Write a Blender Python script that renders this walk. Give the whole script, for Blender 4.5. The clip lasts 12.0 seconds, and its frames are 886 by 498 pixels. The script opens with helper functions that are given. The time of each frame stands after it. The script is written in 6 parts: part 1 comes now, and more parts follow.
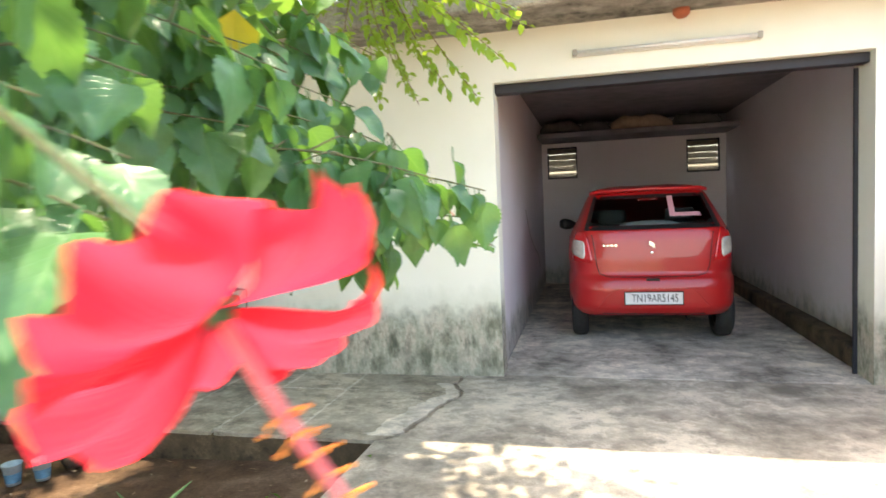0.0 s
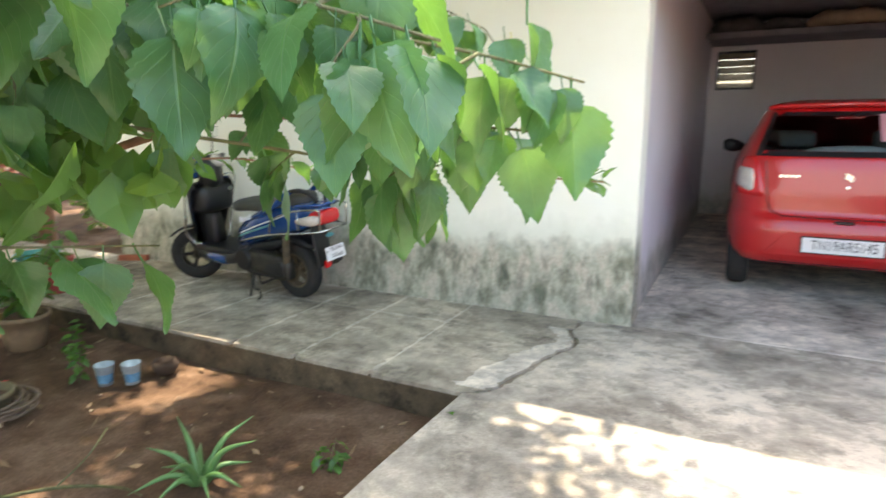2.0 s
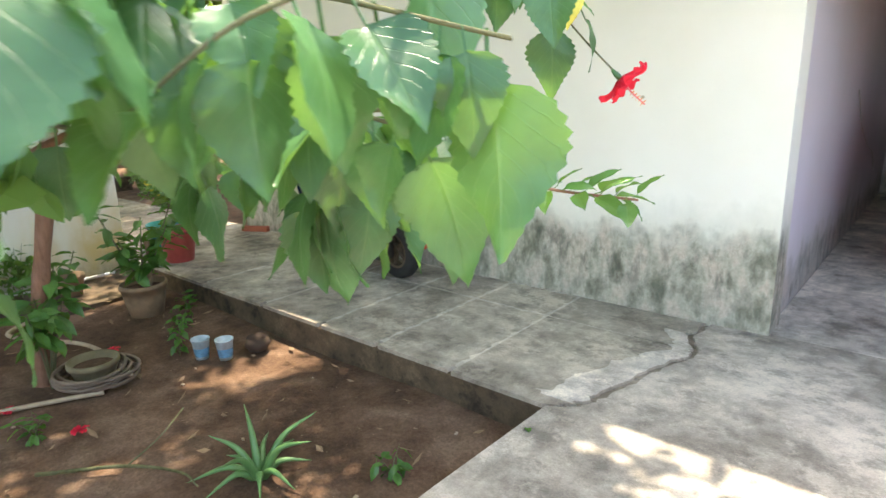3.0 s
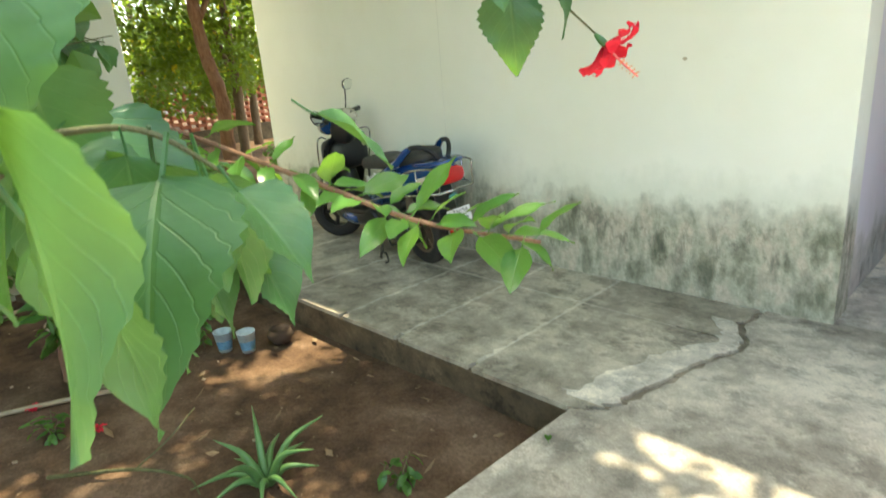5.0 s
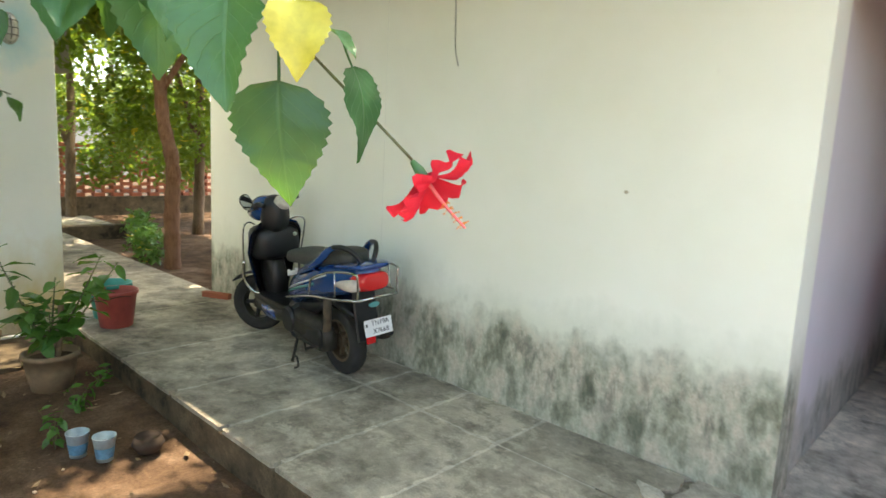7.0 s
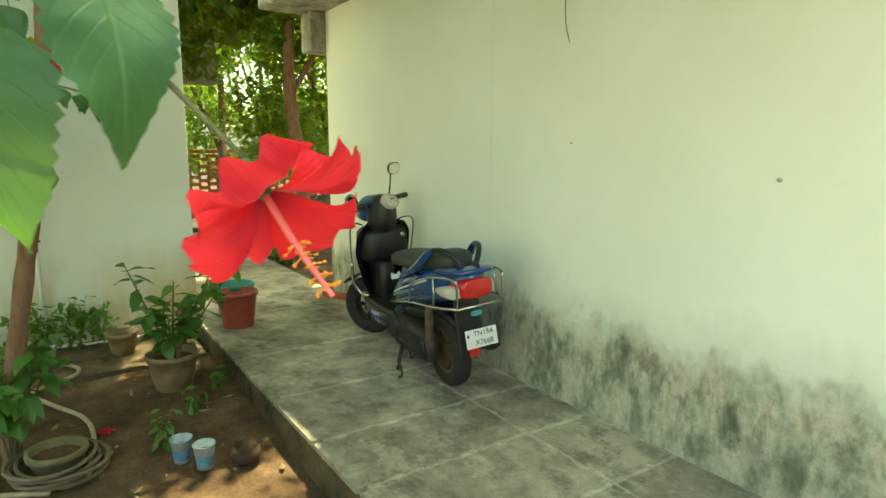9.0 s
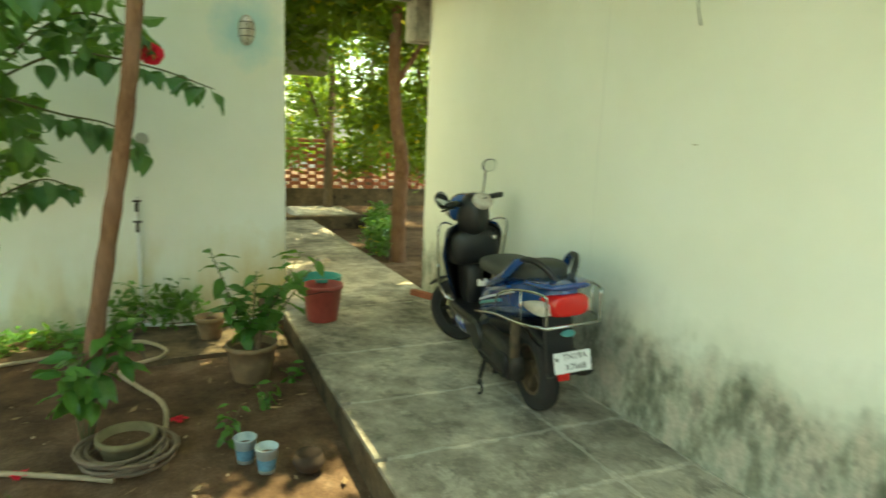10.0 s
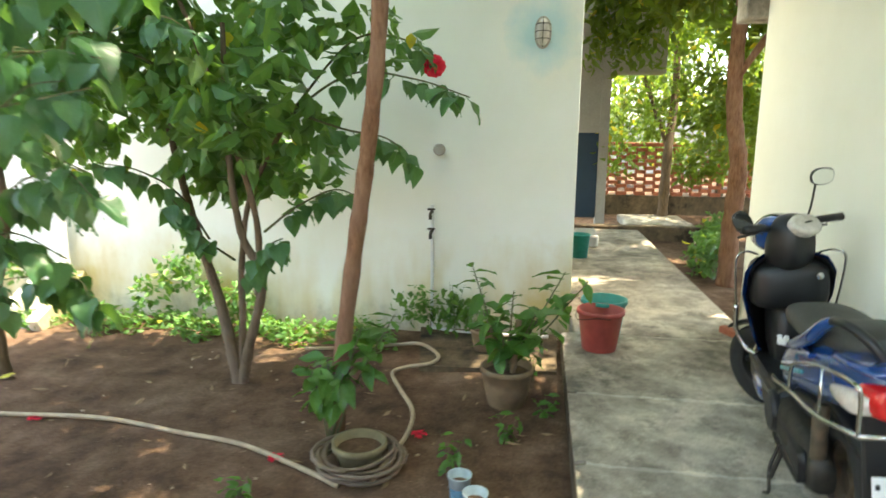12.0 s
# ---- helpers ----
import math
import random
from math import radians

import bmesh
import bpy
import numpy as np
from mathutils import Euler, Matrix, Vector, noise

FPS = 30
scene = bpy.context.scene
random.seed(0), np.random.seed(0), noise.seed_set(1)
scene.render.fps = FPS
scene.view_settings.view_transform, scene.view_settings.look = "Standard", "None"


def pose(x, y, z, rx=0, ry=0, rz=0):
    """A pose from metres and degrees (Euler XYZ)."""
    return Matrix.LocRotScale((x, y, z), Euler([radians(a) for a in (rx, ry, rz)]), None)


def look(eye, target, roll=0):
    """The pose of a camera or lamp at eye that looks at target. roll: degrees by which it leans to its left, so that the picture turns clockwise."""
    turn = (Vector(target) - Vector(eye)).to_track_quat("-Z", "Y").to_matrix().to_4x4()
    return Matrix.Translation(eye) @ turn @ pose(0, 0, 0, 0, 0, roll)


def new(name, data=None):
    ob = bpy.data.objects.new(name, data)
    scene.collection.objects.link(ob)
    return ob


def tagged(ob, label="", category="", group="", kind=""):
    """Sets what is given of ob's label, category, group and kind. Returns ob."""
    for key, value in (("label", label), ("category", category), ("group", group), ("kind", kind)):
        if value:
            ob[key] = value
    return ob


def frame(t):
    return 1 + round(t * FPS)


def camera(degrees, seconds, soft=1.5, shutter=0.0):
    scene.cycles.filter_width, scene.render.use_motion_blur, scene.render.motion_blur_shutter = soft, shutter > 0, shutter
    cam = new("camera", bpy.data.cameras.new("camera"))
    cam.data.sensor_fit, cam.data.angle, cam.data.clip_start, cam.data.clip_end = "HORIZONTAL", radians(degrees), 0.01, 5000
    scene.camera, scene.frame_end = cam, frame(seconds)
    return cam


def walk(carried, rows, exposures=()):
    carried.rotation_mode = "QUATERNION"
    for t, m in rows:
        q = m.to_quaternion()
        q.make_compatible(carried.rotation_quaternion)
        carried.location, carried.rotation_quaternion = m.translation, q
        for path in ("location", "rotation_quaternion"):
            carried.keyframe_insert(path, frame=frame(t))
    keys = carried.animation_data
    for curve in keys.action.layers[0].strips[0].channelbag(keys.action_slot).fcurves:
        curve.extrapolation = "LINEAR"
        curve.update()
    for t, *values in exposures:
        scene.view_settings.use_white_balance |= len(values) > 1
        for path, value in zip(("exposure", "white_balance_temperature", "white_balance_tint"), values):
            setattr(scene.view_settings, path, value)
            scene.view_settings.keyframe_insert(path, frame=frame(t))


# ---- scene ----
cam = camera(72.2, 12.0, shutter=0.4)
METRES, EYE, TILT, LEAN, TURN = 3.5, 1.5, 0.0, 0.0, 13.6
ROWS = [
    (0.0, 0.0, 0.0, 0.0, -0.18, -4.14, 2.55),
    (0.5, 0.0396, 0.0408, 0.0047, -1.73, -6.04, 4.2),
    (1.0, 0.0453, 0.0898, -0.0004, -5.55, -6.58, 0.72),
    (1.5, 0.0348, 0.1493, 0.0033, 1.49, -6.88, 0.27),
    (2.0, 0.0336, 0.1927, -0.0034, 13.41, -12.13, 0.46),
    (2.5, 0.0578, 0.2541, 0.0007, 21.96, -13.27, 0.71),
    (4.5, 0.0867, 0.3886, -0.0016, 30.78, -19.75, 4.7),
    (5.0, 0.0881, 0.394, 0.0016, 31.55, -17.21, 4.55),
    (5.5, 0.1064, 0.4057, 0.0062, 35.86, -12.95, 2.79),
    (6.0, 0.1351, 0.4254, 0.0063, 30.88, -11.23, 2.92),
    (6.5, 0.1323, 0.463, 0.0047, 26.8, -10.66, 0.11),
    (7.0, 0.1002, 0.5147, 0.0087, 30.02, -8.41, -2.76),
    (9.0, 0.0857, 0.6263, 0.0097, 42.92, -9.43, -0.13),
    (9.5, 0.0735, 0.6574, 0.0041, 44.44, -10.36, 1.55),
    (10.0, 0.0331, 0.6995, 0.0079, 52.89, -9.93, -2.24),
    (10.5, 0.0181, 0.732, 0.0112, 68.68, -11.67, 3.16),
    (11.0, 0.0281, 0.7902, 0.0176, 83.73, -8.09, 3.02),
    (11.5, 0.0091, 0.8317, 0.0146, 85.88, -10.61, 5.3),
    (12.0, -0.0402, 0.8779, 0.0159, 85.55, -10.35, -0.49),
]
EXPOSURES = [(0.0, 2.98, 8000, 10), (1.5, 3.1, 7900, 12), (2.7, 3.1, 7500, 13), (4.3, 2.97, 7900, 5), (6.0, 2.82, 9100, -4), (6.5, 2.93, 8000, 6), (7.2, 2.83, 8000, 7), (8.8, 2.83, 10800, -19), (10.1, 2.88, 10800, -19), (10.9, 3.36, 7900, 5), (12.0, 3.4, 7900, 5)]
walk(cam, [(t, pose(0, 0, EYE, TILT, LEAN, TURN) @ pose(METRES * x, METRES * y, METRES * z, 90 + pitch, roll, yaw)) for t, x, y, z, yaw, pitch, roll in ROWS],
     exposures=EXPOSURES)

# ---- world and sun ----
SUN_EL, SUN_AZ = 74.0, 4.0   # degrees; azimuth from +y towards -x
world = bpy.data.worlds.new("world")
scene.world = world
world.use_nodes = True
wt = world.node_tree
sky = wt.nodes.new("ShaderNodeTexSky")
sky.sky_type, sky.sun_disc = "NISHITA", False
sky.sun_elevation, sky.sun_rotation = radians(SUN_EL), radians(-SUN_AZ)
sky.air_density, sky.dust_density = 1.0, 2.0
wt.links.new(sky.outputs[0], wt.nodes["Background"].inputs[0])
wt.nodes["Background"].inputs[1].default_value = 0.15
sun_data = bpy.data.lights.new("sun", "SUN")
sun_data.energy, sun_data.angle, sun_data.color = 2.0, radians(0.9), (1.0, 0.95, 0.86)
sun = new("sun", sun_data)
ce, se = math.cos(radians(SUN_EL)), math.sin(radians(SUN_EL))
sun.matrix_world = look((0, 0, 20), Vector((0, 0, 20)) - Vector((-ce * math.sin(radians(SUN_AZ)), ce * math.cos(radians(SUN_AZ)), se)))

# ---- materials ----
class Mat:
    """Small wrapper for building node materials."""

    def __init__(self, name):
        self.m = bpy.data.materials.new(name)
        self.m.use_nodes = True
        self.t = self.m.node_tree
        self.b = self.t.nodes["Principled BSDF"]
        self.geo = None

    def n(self, kind, **props):
        nd = self.t.nodes.new(kind)
        for k, v in props.items():
            nd.inputs[k.replace("_", " ")].default_value = v
        return nd

    def link(self, a, b):
        self.t.links.new(a, b)

    def pos(self, scale=(1, 1, 1)):
        if self.geo is None:
            self.geo = self.n("ShaderNodeNewGeometry")
        mp = self.n("ShaderNodeVectorMath")
        mp.operation = "MULTIPLY"
        mp.inputs[1].default_value = scale
        self.link(self.geo.outputs["Position"], mp.inputs[0])
        return mp.outputs[0]

    def local(self, scale=(1, 1, 1)):
        tc = self.n("ShaderNodeTexCoord")
        mp = self.n("ShaderNodeVectorMath")
        mp.operation = "MULTIPLY"
        mp.inputs[1].default_value = scale
        self.link(tc.outputs["Object"], mp.inputs[0])
        return mp.outputs[0]

    def noise(self, scale, detail=4, rough=0.55, vec=None, dist=0.0):
        nd = self.n("ShaderNodeTexNoise", Scale=scale, Detail=detail, Roughness=rough, Distortion=dist)
        self.link(vec if vec is not None else self.pos(), nd.inputs["Vector"])
        return nd.outputs["Fac"]

    def ramp(self, fac, *stops):
        nd = self.n("ShaderNodeValToRGB")
        els = nd.color_ramp.elements
        for i, (p, c) in enumerate(stops):
            e = els[i] if i < 2 else els.new(p)
            e.position, e.color = p, (*c, 1) if not isinstance(c, (int, float)) else (c, c, c, 1)
        self.link(fac, nd.inputs[0])
        return nd.outputs[0]

    def mix(self, fac, a, b, mode="MIX"):
        nd = self.n("ShaderNodeMix")
        nd.data_type, nd.blend_type = "RGBA", mode
        for v, s in ((fac, nd.inputs[0]), (a, nd.inputs[6]), (b, nd.inputs[7])):
            if isinstance(v, (int, float)):
                s.default_value = v
            elif isinstance(v, tuple):
                s.default_value = (*v, 1)
            else:
                self.link(v, s)
        return nd.outputs[2]

    def math(self, op, a, b=0.0):
        nd = self.n("ShaderNodeMath")
        nd.operation = op
        for v, s in ((a, nd.inputs[0]), (b, nd.inputs[1])):
            if isinstance(v, (int, float)):
                s.default_value = v
            else:
                self.link(v, s)
        return nd.outputs[0]

    def color(self, v):
        s = self.b.inputs["Base Color"]
        if isinstance(v, tuple):
            s.default_value = (*v, 1)
        else:
            self.link(v, s)
        return self

    def set(self, rough=None, metal=None, spec=None, coat=None, trans=None, ior=None):
        for k, v in (("Roughness", rough), ("Metallic", metal), ("Specular IOR Level", spec), ("Coat Weight", coat), ("Transmission Weight", trans), ("IOR", ior)):
            if v is None:
                continue
            if isinstance(v, (int, float)):
                self.b.inputs[k].default_value = v
            else:
                self.link(v, self.b.inputs[k])
        return self

    def bump(self, height, strength=0.3, dist=0.01):
        nd = self.n("ShaderNodeBump", Strength=strength, Distance=dist)
        self.link(height, nd.inputs["Height"])
        self.link(nd.outputs[0], self.b.inputs["Normal"])
        return self

    def z(self):
        sp = self.n("ShaderNodeSeparateXYZ")
        self.link(self.pos(), sp.inputs[0])
        return sp.outputs[2]

    def rand(self, island=False):
        if island:
            return self.n("ShaderNodeNewGeometry").outputs["Random Per Island"]
        return self.n("ShaderNodeObjectInfo").outputs["Random"]

    def translucent(self, col, amount):
        tr = self.n("ShaderNodeBsdfTranslucent")
        if isinstance(col, tuple):
            tr.inputs[0].default_value = (*col, 1)
        else:
            self.link(col, tr.inputs[0])
        mx = self.n("ShaderNodeMixShader")
        mx.inputs[0].default_value = amount
        self.link(self.b.outputs[0], mx.inputs[1])
        self.link(tr.outputs[0], mx.inputs[2])
        self.link(mx.outputs[0], self.t.nodes["Material Output"].inputs[0])
        return self


def simple(name, col, rough=0.5, metal=0.0, var=0.12, scale=30.0, coat=0.0, bump=0.0, spec=0.5):
    """A painted or plastic surface with faint grime at two scales."""
    k = Mat(name)
    v = k.local()
    f = k.ramp(k.mix(0.5, k.noise(scale, 4, vec=v), k.noise(scale * 0.15, 3, vec=v)), (0.3, 1 - var * 1.6), (0.7, 1 + var * 0.3))
    k.color(k.mix(1.0, col, f, "MULTIPLY")).set(rough=k.math("ADD", k.math("MULTIPLY", k.noise(scale * 0.6, 3, vec=v), 0.2), rough - 0.1), metal=metal, coat=coat, spec=spec)
    if bump:
        k.bump(k.noise(scale * 4, 3, vec=v), bump, 0.002)
    return k.m


def wall_paint(name, base, grime_top, strength=1.0, stain=None, blue_at=None):
    """Limewashed plaster with a band of mould and flaking paint above the ground."""
    k = Mat(name)
    streak = k.noise(1.0, 5, 0.6, k.pos((3.2, 3.2, 1.5)))
    fine = k.noise(10, 5, 0.62)
    broad = k.noise(1.3, 4, 0.6)
    col = k.mix(1.0, base, k.ramp(broad, (0.3, (0.93, 0.93, 0.9)), (0.7, (1.0, 1.0, 1.0))), "MULTIPLY")
    col = k.mix(k.ramp(k.noise(11, 6, 0.75), (0.62, 0.0), (0.8, 0.12)), col, (0.5, 0.48, 0.4))
    if blue_at:
        far = k.n("ShaderNodeVectorMath")
        far.operation = "DISTANCE"
        far.inputs[1].default_value = blue_at
        k.link(k.pos(), far.inputs[0])
        ring = k.ramp(k.math("ADD", far.outputs["Value"], k.math("MULTIPLY", k.math("SUBTRACT", k.noise(6, 4, 0.6), 0.5), 0.25)), (0.1, 0.75), (0.3, 0.0))
        col = k.mix(ring, col, (0.42, 0.68, 0.74))
    edge = k.math("ADD", k.z(), k.math("ADD", k.math("MULTIPLY", k.math("SUBTRACT", streak, 0.5), -0.5), k.math("MULTIPLY", k.math("SUBTRACT", fine, 0.5), -0.22)))
    band = k.ramp(k.math("DIVIDE", k.math("SUBTRACT", grime_top + 0.1, edge), 0.32), (0.0, 0.0), (0.5, 0.88 * strength))
    flake = k.ramp(k.noise(5.5, 7, 0.66, k.pos((1.4, 1.4, 0.75))), (0.35, (0.115, 0.12, 0.08)), (0.43, (0.25, 0.25, 0.18)), (0.5, (0.41, 0.4, 0.31)), (0.58, (0.52, 0.455, 0.36)), (0.68, (0.48, 0.47, 0.37)))
    flake = k.mix(1.0, flake, k.ramp(k.noise(34, 5, 0.72), (0.32, 0.72), (0.66, 1.16)), "MULTIPLY")
    if stain:
        wash = k.ramp(k.math("SUBTRACT", grime_top + 0.62, edge), (0.0, 0.0), (0.45, 1.0))
        col = k.mix(k.math("MULTIPLY", wash, k.ramp(k.noise(1.1, 4, 0.6, k.pos((1, 1.3, 0.4))), (0.38, 0.1), (0.6, 1.0))), col, stain)
    halo = k.ramp(k.math("SUBTRACT", grime_top + 0.26, edge), (0.0, 0.0), (0.3, 0.55 * strength))
    col = k.mix(halo, col, (0.47, 0.5, 0.385))
    col = k.mix(band, col, flake)
    spots = k.ramp(k.noise(6.5, 7, 0.7, k.pos((1.6, 1.6, 0.7))), (0.48, 0.0), (0.6, 0.7 * strength))
    rim = k.ramp(k.math("ABSOLUTE", k.math("SUBTRACT", edge, grime_top - 0.14)), (0.0, 0.9), (0.24, 0.15))
    low = k.ramp(k.math("SUBTRACT", grime_top + 0.1, edge), (0.02, 0.0), (0.16, 1.0))
    col = k.mix(k.math("MULTIPLY", k.math("MULTIPLY", spots, rim), low), col, (0.075, 0.08, 0.06))
    k.color(col).set(rough=0.85, spec=0.25)
    k.bump(k.math("ADD", k.math("MULTIPLY", fine, 0.6), k.math("MULTIPLY", k.noise(90, 3), 0.25)), 0.35, 0.006)
    return k.m


def concrete(name, tint=(1, 1, 1), dark=1.0):
    """Old trowelled cement: pale worn patches, dark mould and fine grit."""
    k = Mat(name)
    big = k.noise(1.5, 6, 0.62, k.pos((1, 1.15, 1)), 0.15)
    mid = k.noise(6.0, 8, 0.72, None, 0.1)
    col = k.ramp(k.mix(0.45, big, mid), (0.38, tuple(0.13 * dark * c for c in tint)), (0.45, tuple(0.225 * c for c in tint)), (0.52, tuple(0.325 * c for c in tint)), (0.62, tuple(0.53 * c for c in tint)))
    worn = k.ramp(k.noise(3.2, 10, 0.8, None, 0.2), (0.52, 0.0), (0.585, 0.75))
    col = k.mix(k.math("MULTIPLY", worn, k.ramp(big, (0.36, 0.12), (0.58, 1.0))), col, tuple(0.55 * c for c in tint))
    mould = k.ramp(k.noise(4.3, 9, 0.76, k.pos((1.0, 1.3, 1.0)), 0.1), (0.54, 0.0), (0.62, 0.55))
    col = k.mix(mould, col, tuple(0.135 * dark * c for c in tint))
    grit = k.ramp(k.noise(120, 3, 0.7), (0.3, 0.8), (0.7, 1.1))
    col = k.mix(1.0, col, grit, "MULTIPLY")
    k.color(col).set(rough=0.88, spec=0.3)
    k.bump(k.math("ADD", k.math("MULTIPLY", mid, 0.6), k.math("MULTIPLY", k.noise(70, 4, 0.7), 0.4)), 0.45, 0.008)
    return k.m


def soil():
    k = Mat("soil")
    big = k.noise(0.9, 5, 0.6)
    col = k.ramp(k.mix(0.5, big, k.noise(5, 6, 0.65)), (0.37, (0.052, 0.03, 0.018)), (0.5, (0.114, 0.067, 0.04)), (0.62, (0.195, 0.127, 0.083)))
    col = k.mix(1.0, col, k.ramp(k.noise(60, 5, 0.75), (0.3, 0.65), (0.7, 1.25)), "MULTIPLY")
    col = k.mix(k.ramp(k.noise(38, 2, 0.5), (0.72, 0.0), (0.76, 0.6)), col, (0.3, 0.22, 0.14))
    k.color(col).set(rough=0.95, spec=0.15)
    k.bump(k.math("ADD", k.noise(9, 6, 0.7), k.math("MULTIPLY", k.noise(75, 4, 0.7), 0.5)), 0.6, 0.02)
    return k.m


def leaf_mat(name, dark, light, glow, trans=0.35, rough=0.38, island=False, veins=True, yellow=0.03):
    """Leaf: darker top, light veins, light shining through. Tone differs from leaf to leaf."""
    k = Mat(name)
    r = k.rand(island)
    col = k.mix(r, dark, light)
    hue = k.math("FRACT", k.math("MULTIPLY", r, 17.3))
    if yellow:
        col = k.mix(k.ramp(hue, (1 - yellow - 0.005, 0.0), (1 - yellow, 1.0)), col, (0.5, 0.42, 0.03))
    if veins:
        uv = k.n("ShaderNodeUVMap")
        sp = k.n("ShaderNodeSeparateXYZ")
        k.link(uv.outputs[0], sp.inputs[0])
        u = k.math("ABSOLUTE", k.math("SUBTRACT", sp.outputs[0], 0.5))
        mid = k.ramp(u, (0.0, 1.0), (0.035, 0.0))
        wave = k.math("ABSOLUTE", k.math("SUBTRACT", k.math("FRACT", k.math("MULTIPLY", k.math("SUBTRACT", sp.outputs[1], k.math("MULTIPLY", u, 0.75)), 7.0)), 0.5))
        side = k.ramp(wave, (0.0, 0.8), (0.06, 0.0))
        vein = k.math("MAXIMUM", mid, side)
        col = k.mix(k.math("MULTIPLY", vein, 0.2), col, (0.2, 0.33, 0.11))
        col = k.mix(1.0, col, k.ramp(k.noise(45, 4, 0.6, k.local()), (0.3, 0.78), (0.7, 1.18)), "MULTIPLY")
        k.bump(k.math("ADD", k.math("MULTIPLY", vein, -1.0), k.math("MULTIPLY", k.noise(60, 3, vec=k.local()), 0.5)), 0.35, 0.003)
    else:
        col = k.mix(1.0, col, k.ramp(k.noise(9, 3), (0.3, 0.7), (0.7, 1.2)), "MULTIPLY")
    k.color(col).set(rough=rough, spec=0.45)
    tr = k.mix(k.ramp(hue, (1 - yellow - 0.005, 0.0), (1 - yellow + 0.0001, 1.0)), glow, (0.7, 0.6, 0.05)) if yellow else glow
    k.translucent(tr, trans)
    return k.m


def bark(name, a, b):
    k = Mat(name)
    v = k.pos((9, 9, 2.2))
    f = k.noise(4, 6, 0.7, v)
    k.color(k.mix(k.ramp(k.noise(3, 4), (0.4, 0.0), (0.65, 0.6)), k.ramp(f, (0.35, a), (0.65, b)), tuple(0.5 * (x + y) + 0.05 for x, y in zip(a, b)))).set(rough=0.9, spec=0.2)
    k.bump(k.noise(6, 6, 0.75, v), 0.7, 0.012)
    return k.m


M_WALL = wall_paint("cream_plaster", (0.86, 0.86, 0.765), 0.62)
M_HOUSE = wall_paint("white_plaster", (0.87, 0.88, 0.82), 0.2, 0.35, (0.62, 0.47, 0.2), (-5.45, 2.93, 2.3))
M_INSIDE = wall_paint("lilac_plaster", (0.72, 0.68, 0.72), 0.42, 0.65)
M_CONC = concrete("old_concrete", (1.17, 1.01, 0.77), 0.92)
M_DRIVE = concrete("driveway_concrete", (1.34, 1.18, 0.94), 1.05)
M_FLOOR = concrete("garage_cement", (1.75, 1.56, 1.28), 0.8)
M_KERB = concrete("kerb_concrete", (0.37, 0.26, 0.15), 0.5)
M_FASCIA = concrete("weathered_fascia", (0.95, 0.88, 0.76), 0.35)
M_JOINT = concrete("cement_joint", (1.55, 1.38, 1.1), 1.9)
M_SOIL = soil()
M_LEAF = leaf_mat("hibiscus_leaf", (0.026, 0.09, 0.036), (0.072, 0.185, 0.07), (0.2, 0.43, 0.06), 0.26, yellow=0.0)
M_OVAL = leaf_mat("glossy_oval_leaf", (0.032, 0.115, 0.028), (0.085, 0.21, 0.045), (0.22, 0.42, 0.05), 0.26, 0.26, yellow=0.0)
M_CROWN = leaf_mat("crown_leaves", (0.038, 0.12, 0.036), (0.10, 0.225, 0.07), (0.26, 0.46, 0.06), 0.36, 0.4, True, False, 0.012)
M_FAR = leaf_mat("far_leaves", (0.026, 0.075, 0.014), (0.085, 0.165, 0.026), (0.42, 0.58, 0.06), 0.36, 0.45, True, False, 0.04)
M_WEED = leaf_mat("weed_leaves", (0.04, 0.13, 0.025), (0.12, 0.26, 0.05), (0.25, 0.45, 0.05), 0.3, 0.5, True, False, 0.01)
M_BARK = bark("tan_bark", (0.09, 0.06, 0.036), (0.2, 0.135, 0.08))
M_CRACK = concrete("crack_dirt", (0.75, 0.62, 0.46), 0.8)
M_PATCH = concrete("pale_cement", (1.75, 1.56, 1.27), 2.2)
M_BARKR = bark("reddish_bark", (0.14, 0.068, 0.038), (0.28, 0.15, 0.09))
M_TWIG = bark("green_twig", (0.07, 0.075, 0.03), (0.14, 0.14, 0.06))
M_DARK = simple("black_lintel", (0.02, 0.02, 0.028), 0.6)
M_WHITE = simple("white_plastic", (0.75, 0.75, 0.72), 0.4)
M_GREYPL = simple("grey_plaster", (0.42, 0.4, 0.35), 0.85, bump=0.2)
M_NAVY = simple("dark_blue_sheet", (0.015, 0.05, 0.09), 0.45)
M_BRICKRED = simple("red_painted_brick", (0.42, 0.085, 0.055), 0.8, var=0.35, scale=14, bump=0.4)
M_TERRA = simple("terracotta_brick", (0.46, 0.14, 0.075), 0.85, var=0.3, scale=10, bump=0.3)


# ---- building helpers ----
def part(name, bm, material, parent=None, label="", smooth=False, kind=""):
    me = bpy.data.meshes.new(name)
    bm.to_mesh(me)
    bm.free()
    me.materials.append(material)
    if smooth:
        me.polygons.foreach_set("use_smooth", [True] * len(me.polygons))
    ob = new(name, me)
    ob.parent = parent
    return tagged(ob, label, kind=kind)


def part_of(name, me, parent, m=None):
    ob = new(name, me)
    ob.parent = parent
    if m is not None:
        ob.matrix_basis = m
    return ob


def thing(name, at, label, category, group="", rz=0.0):
    ob = new(name)
    ob.empty_display_size = 0.1
    ob.matrix_basis = pose(*at, 0, 0, rz)
    return tagged(ob, label, category, group)


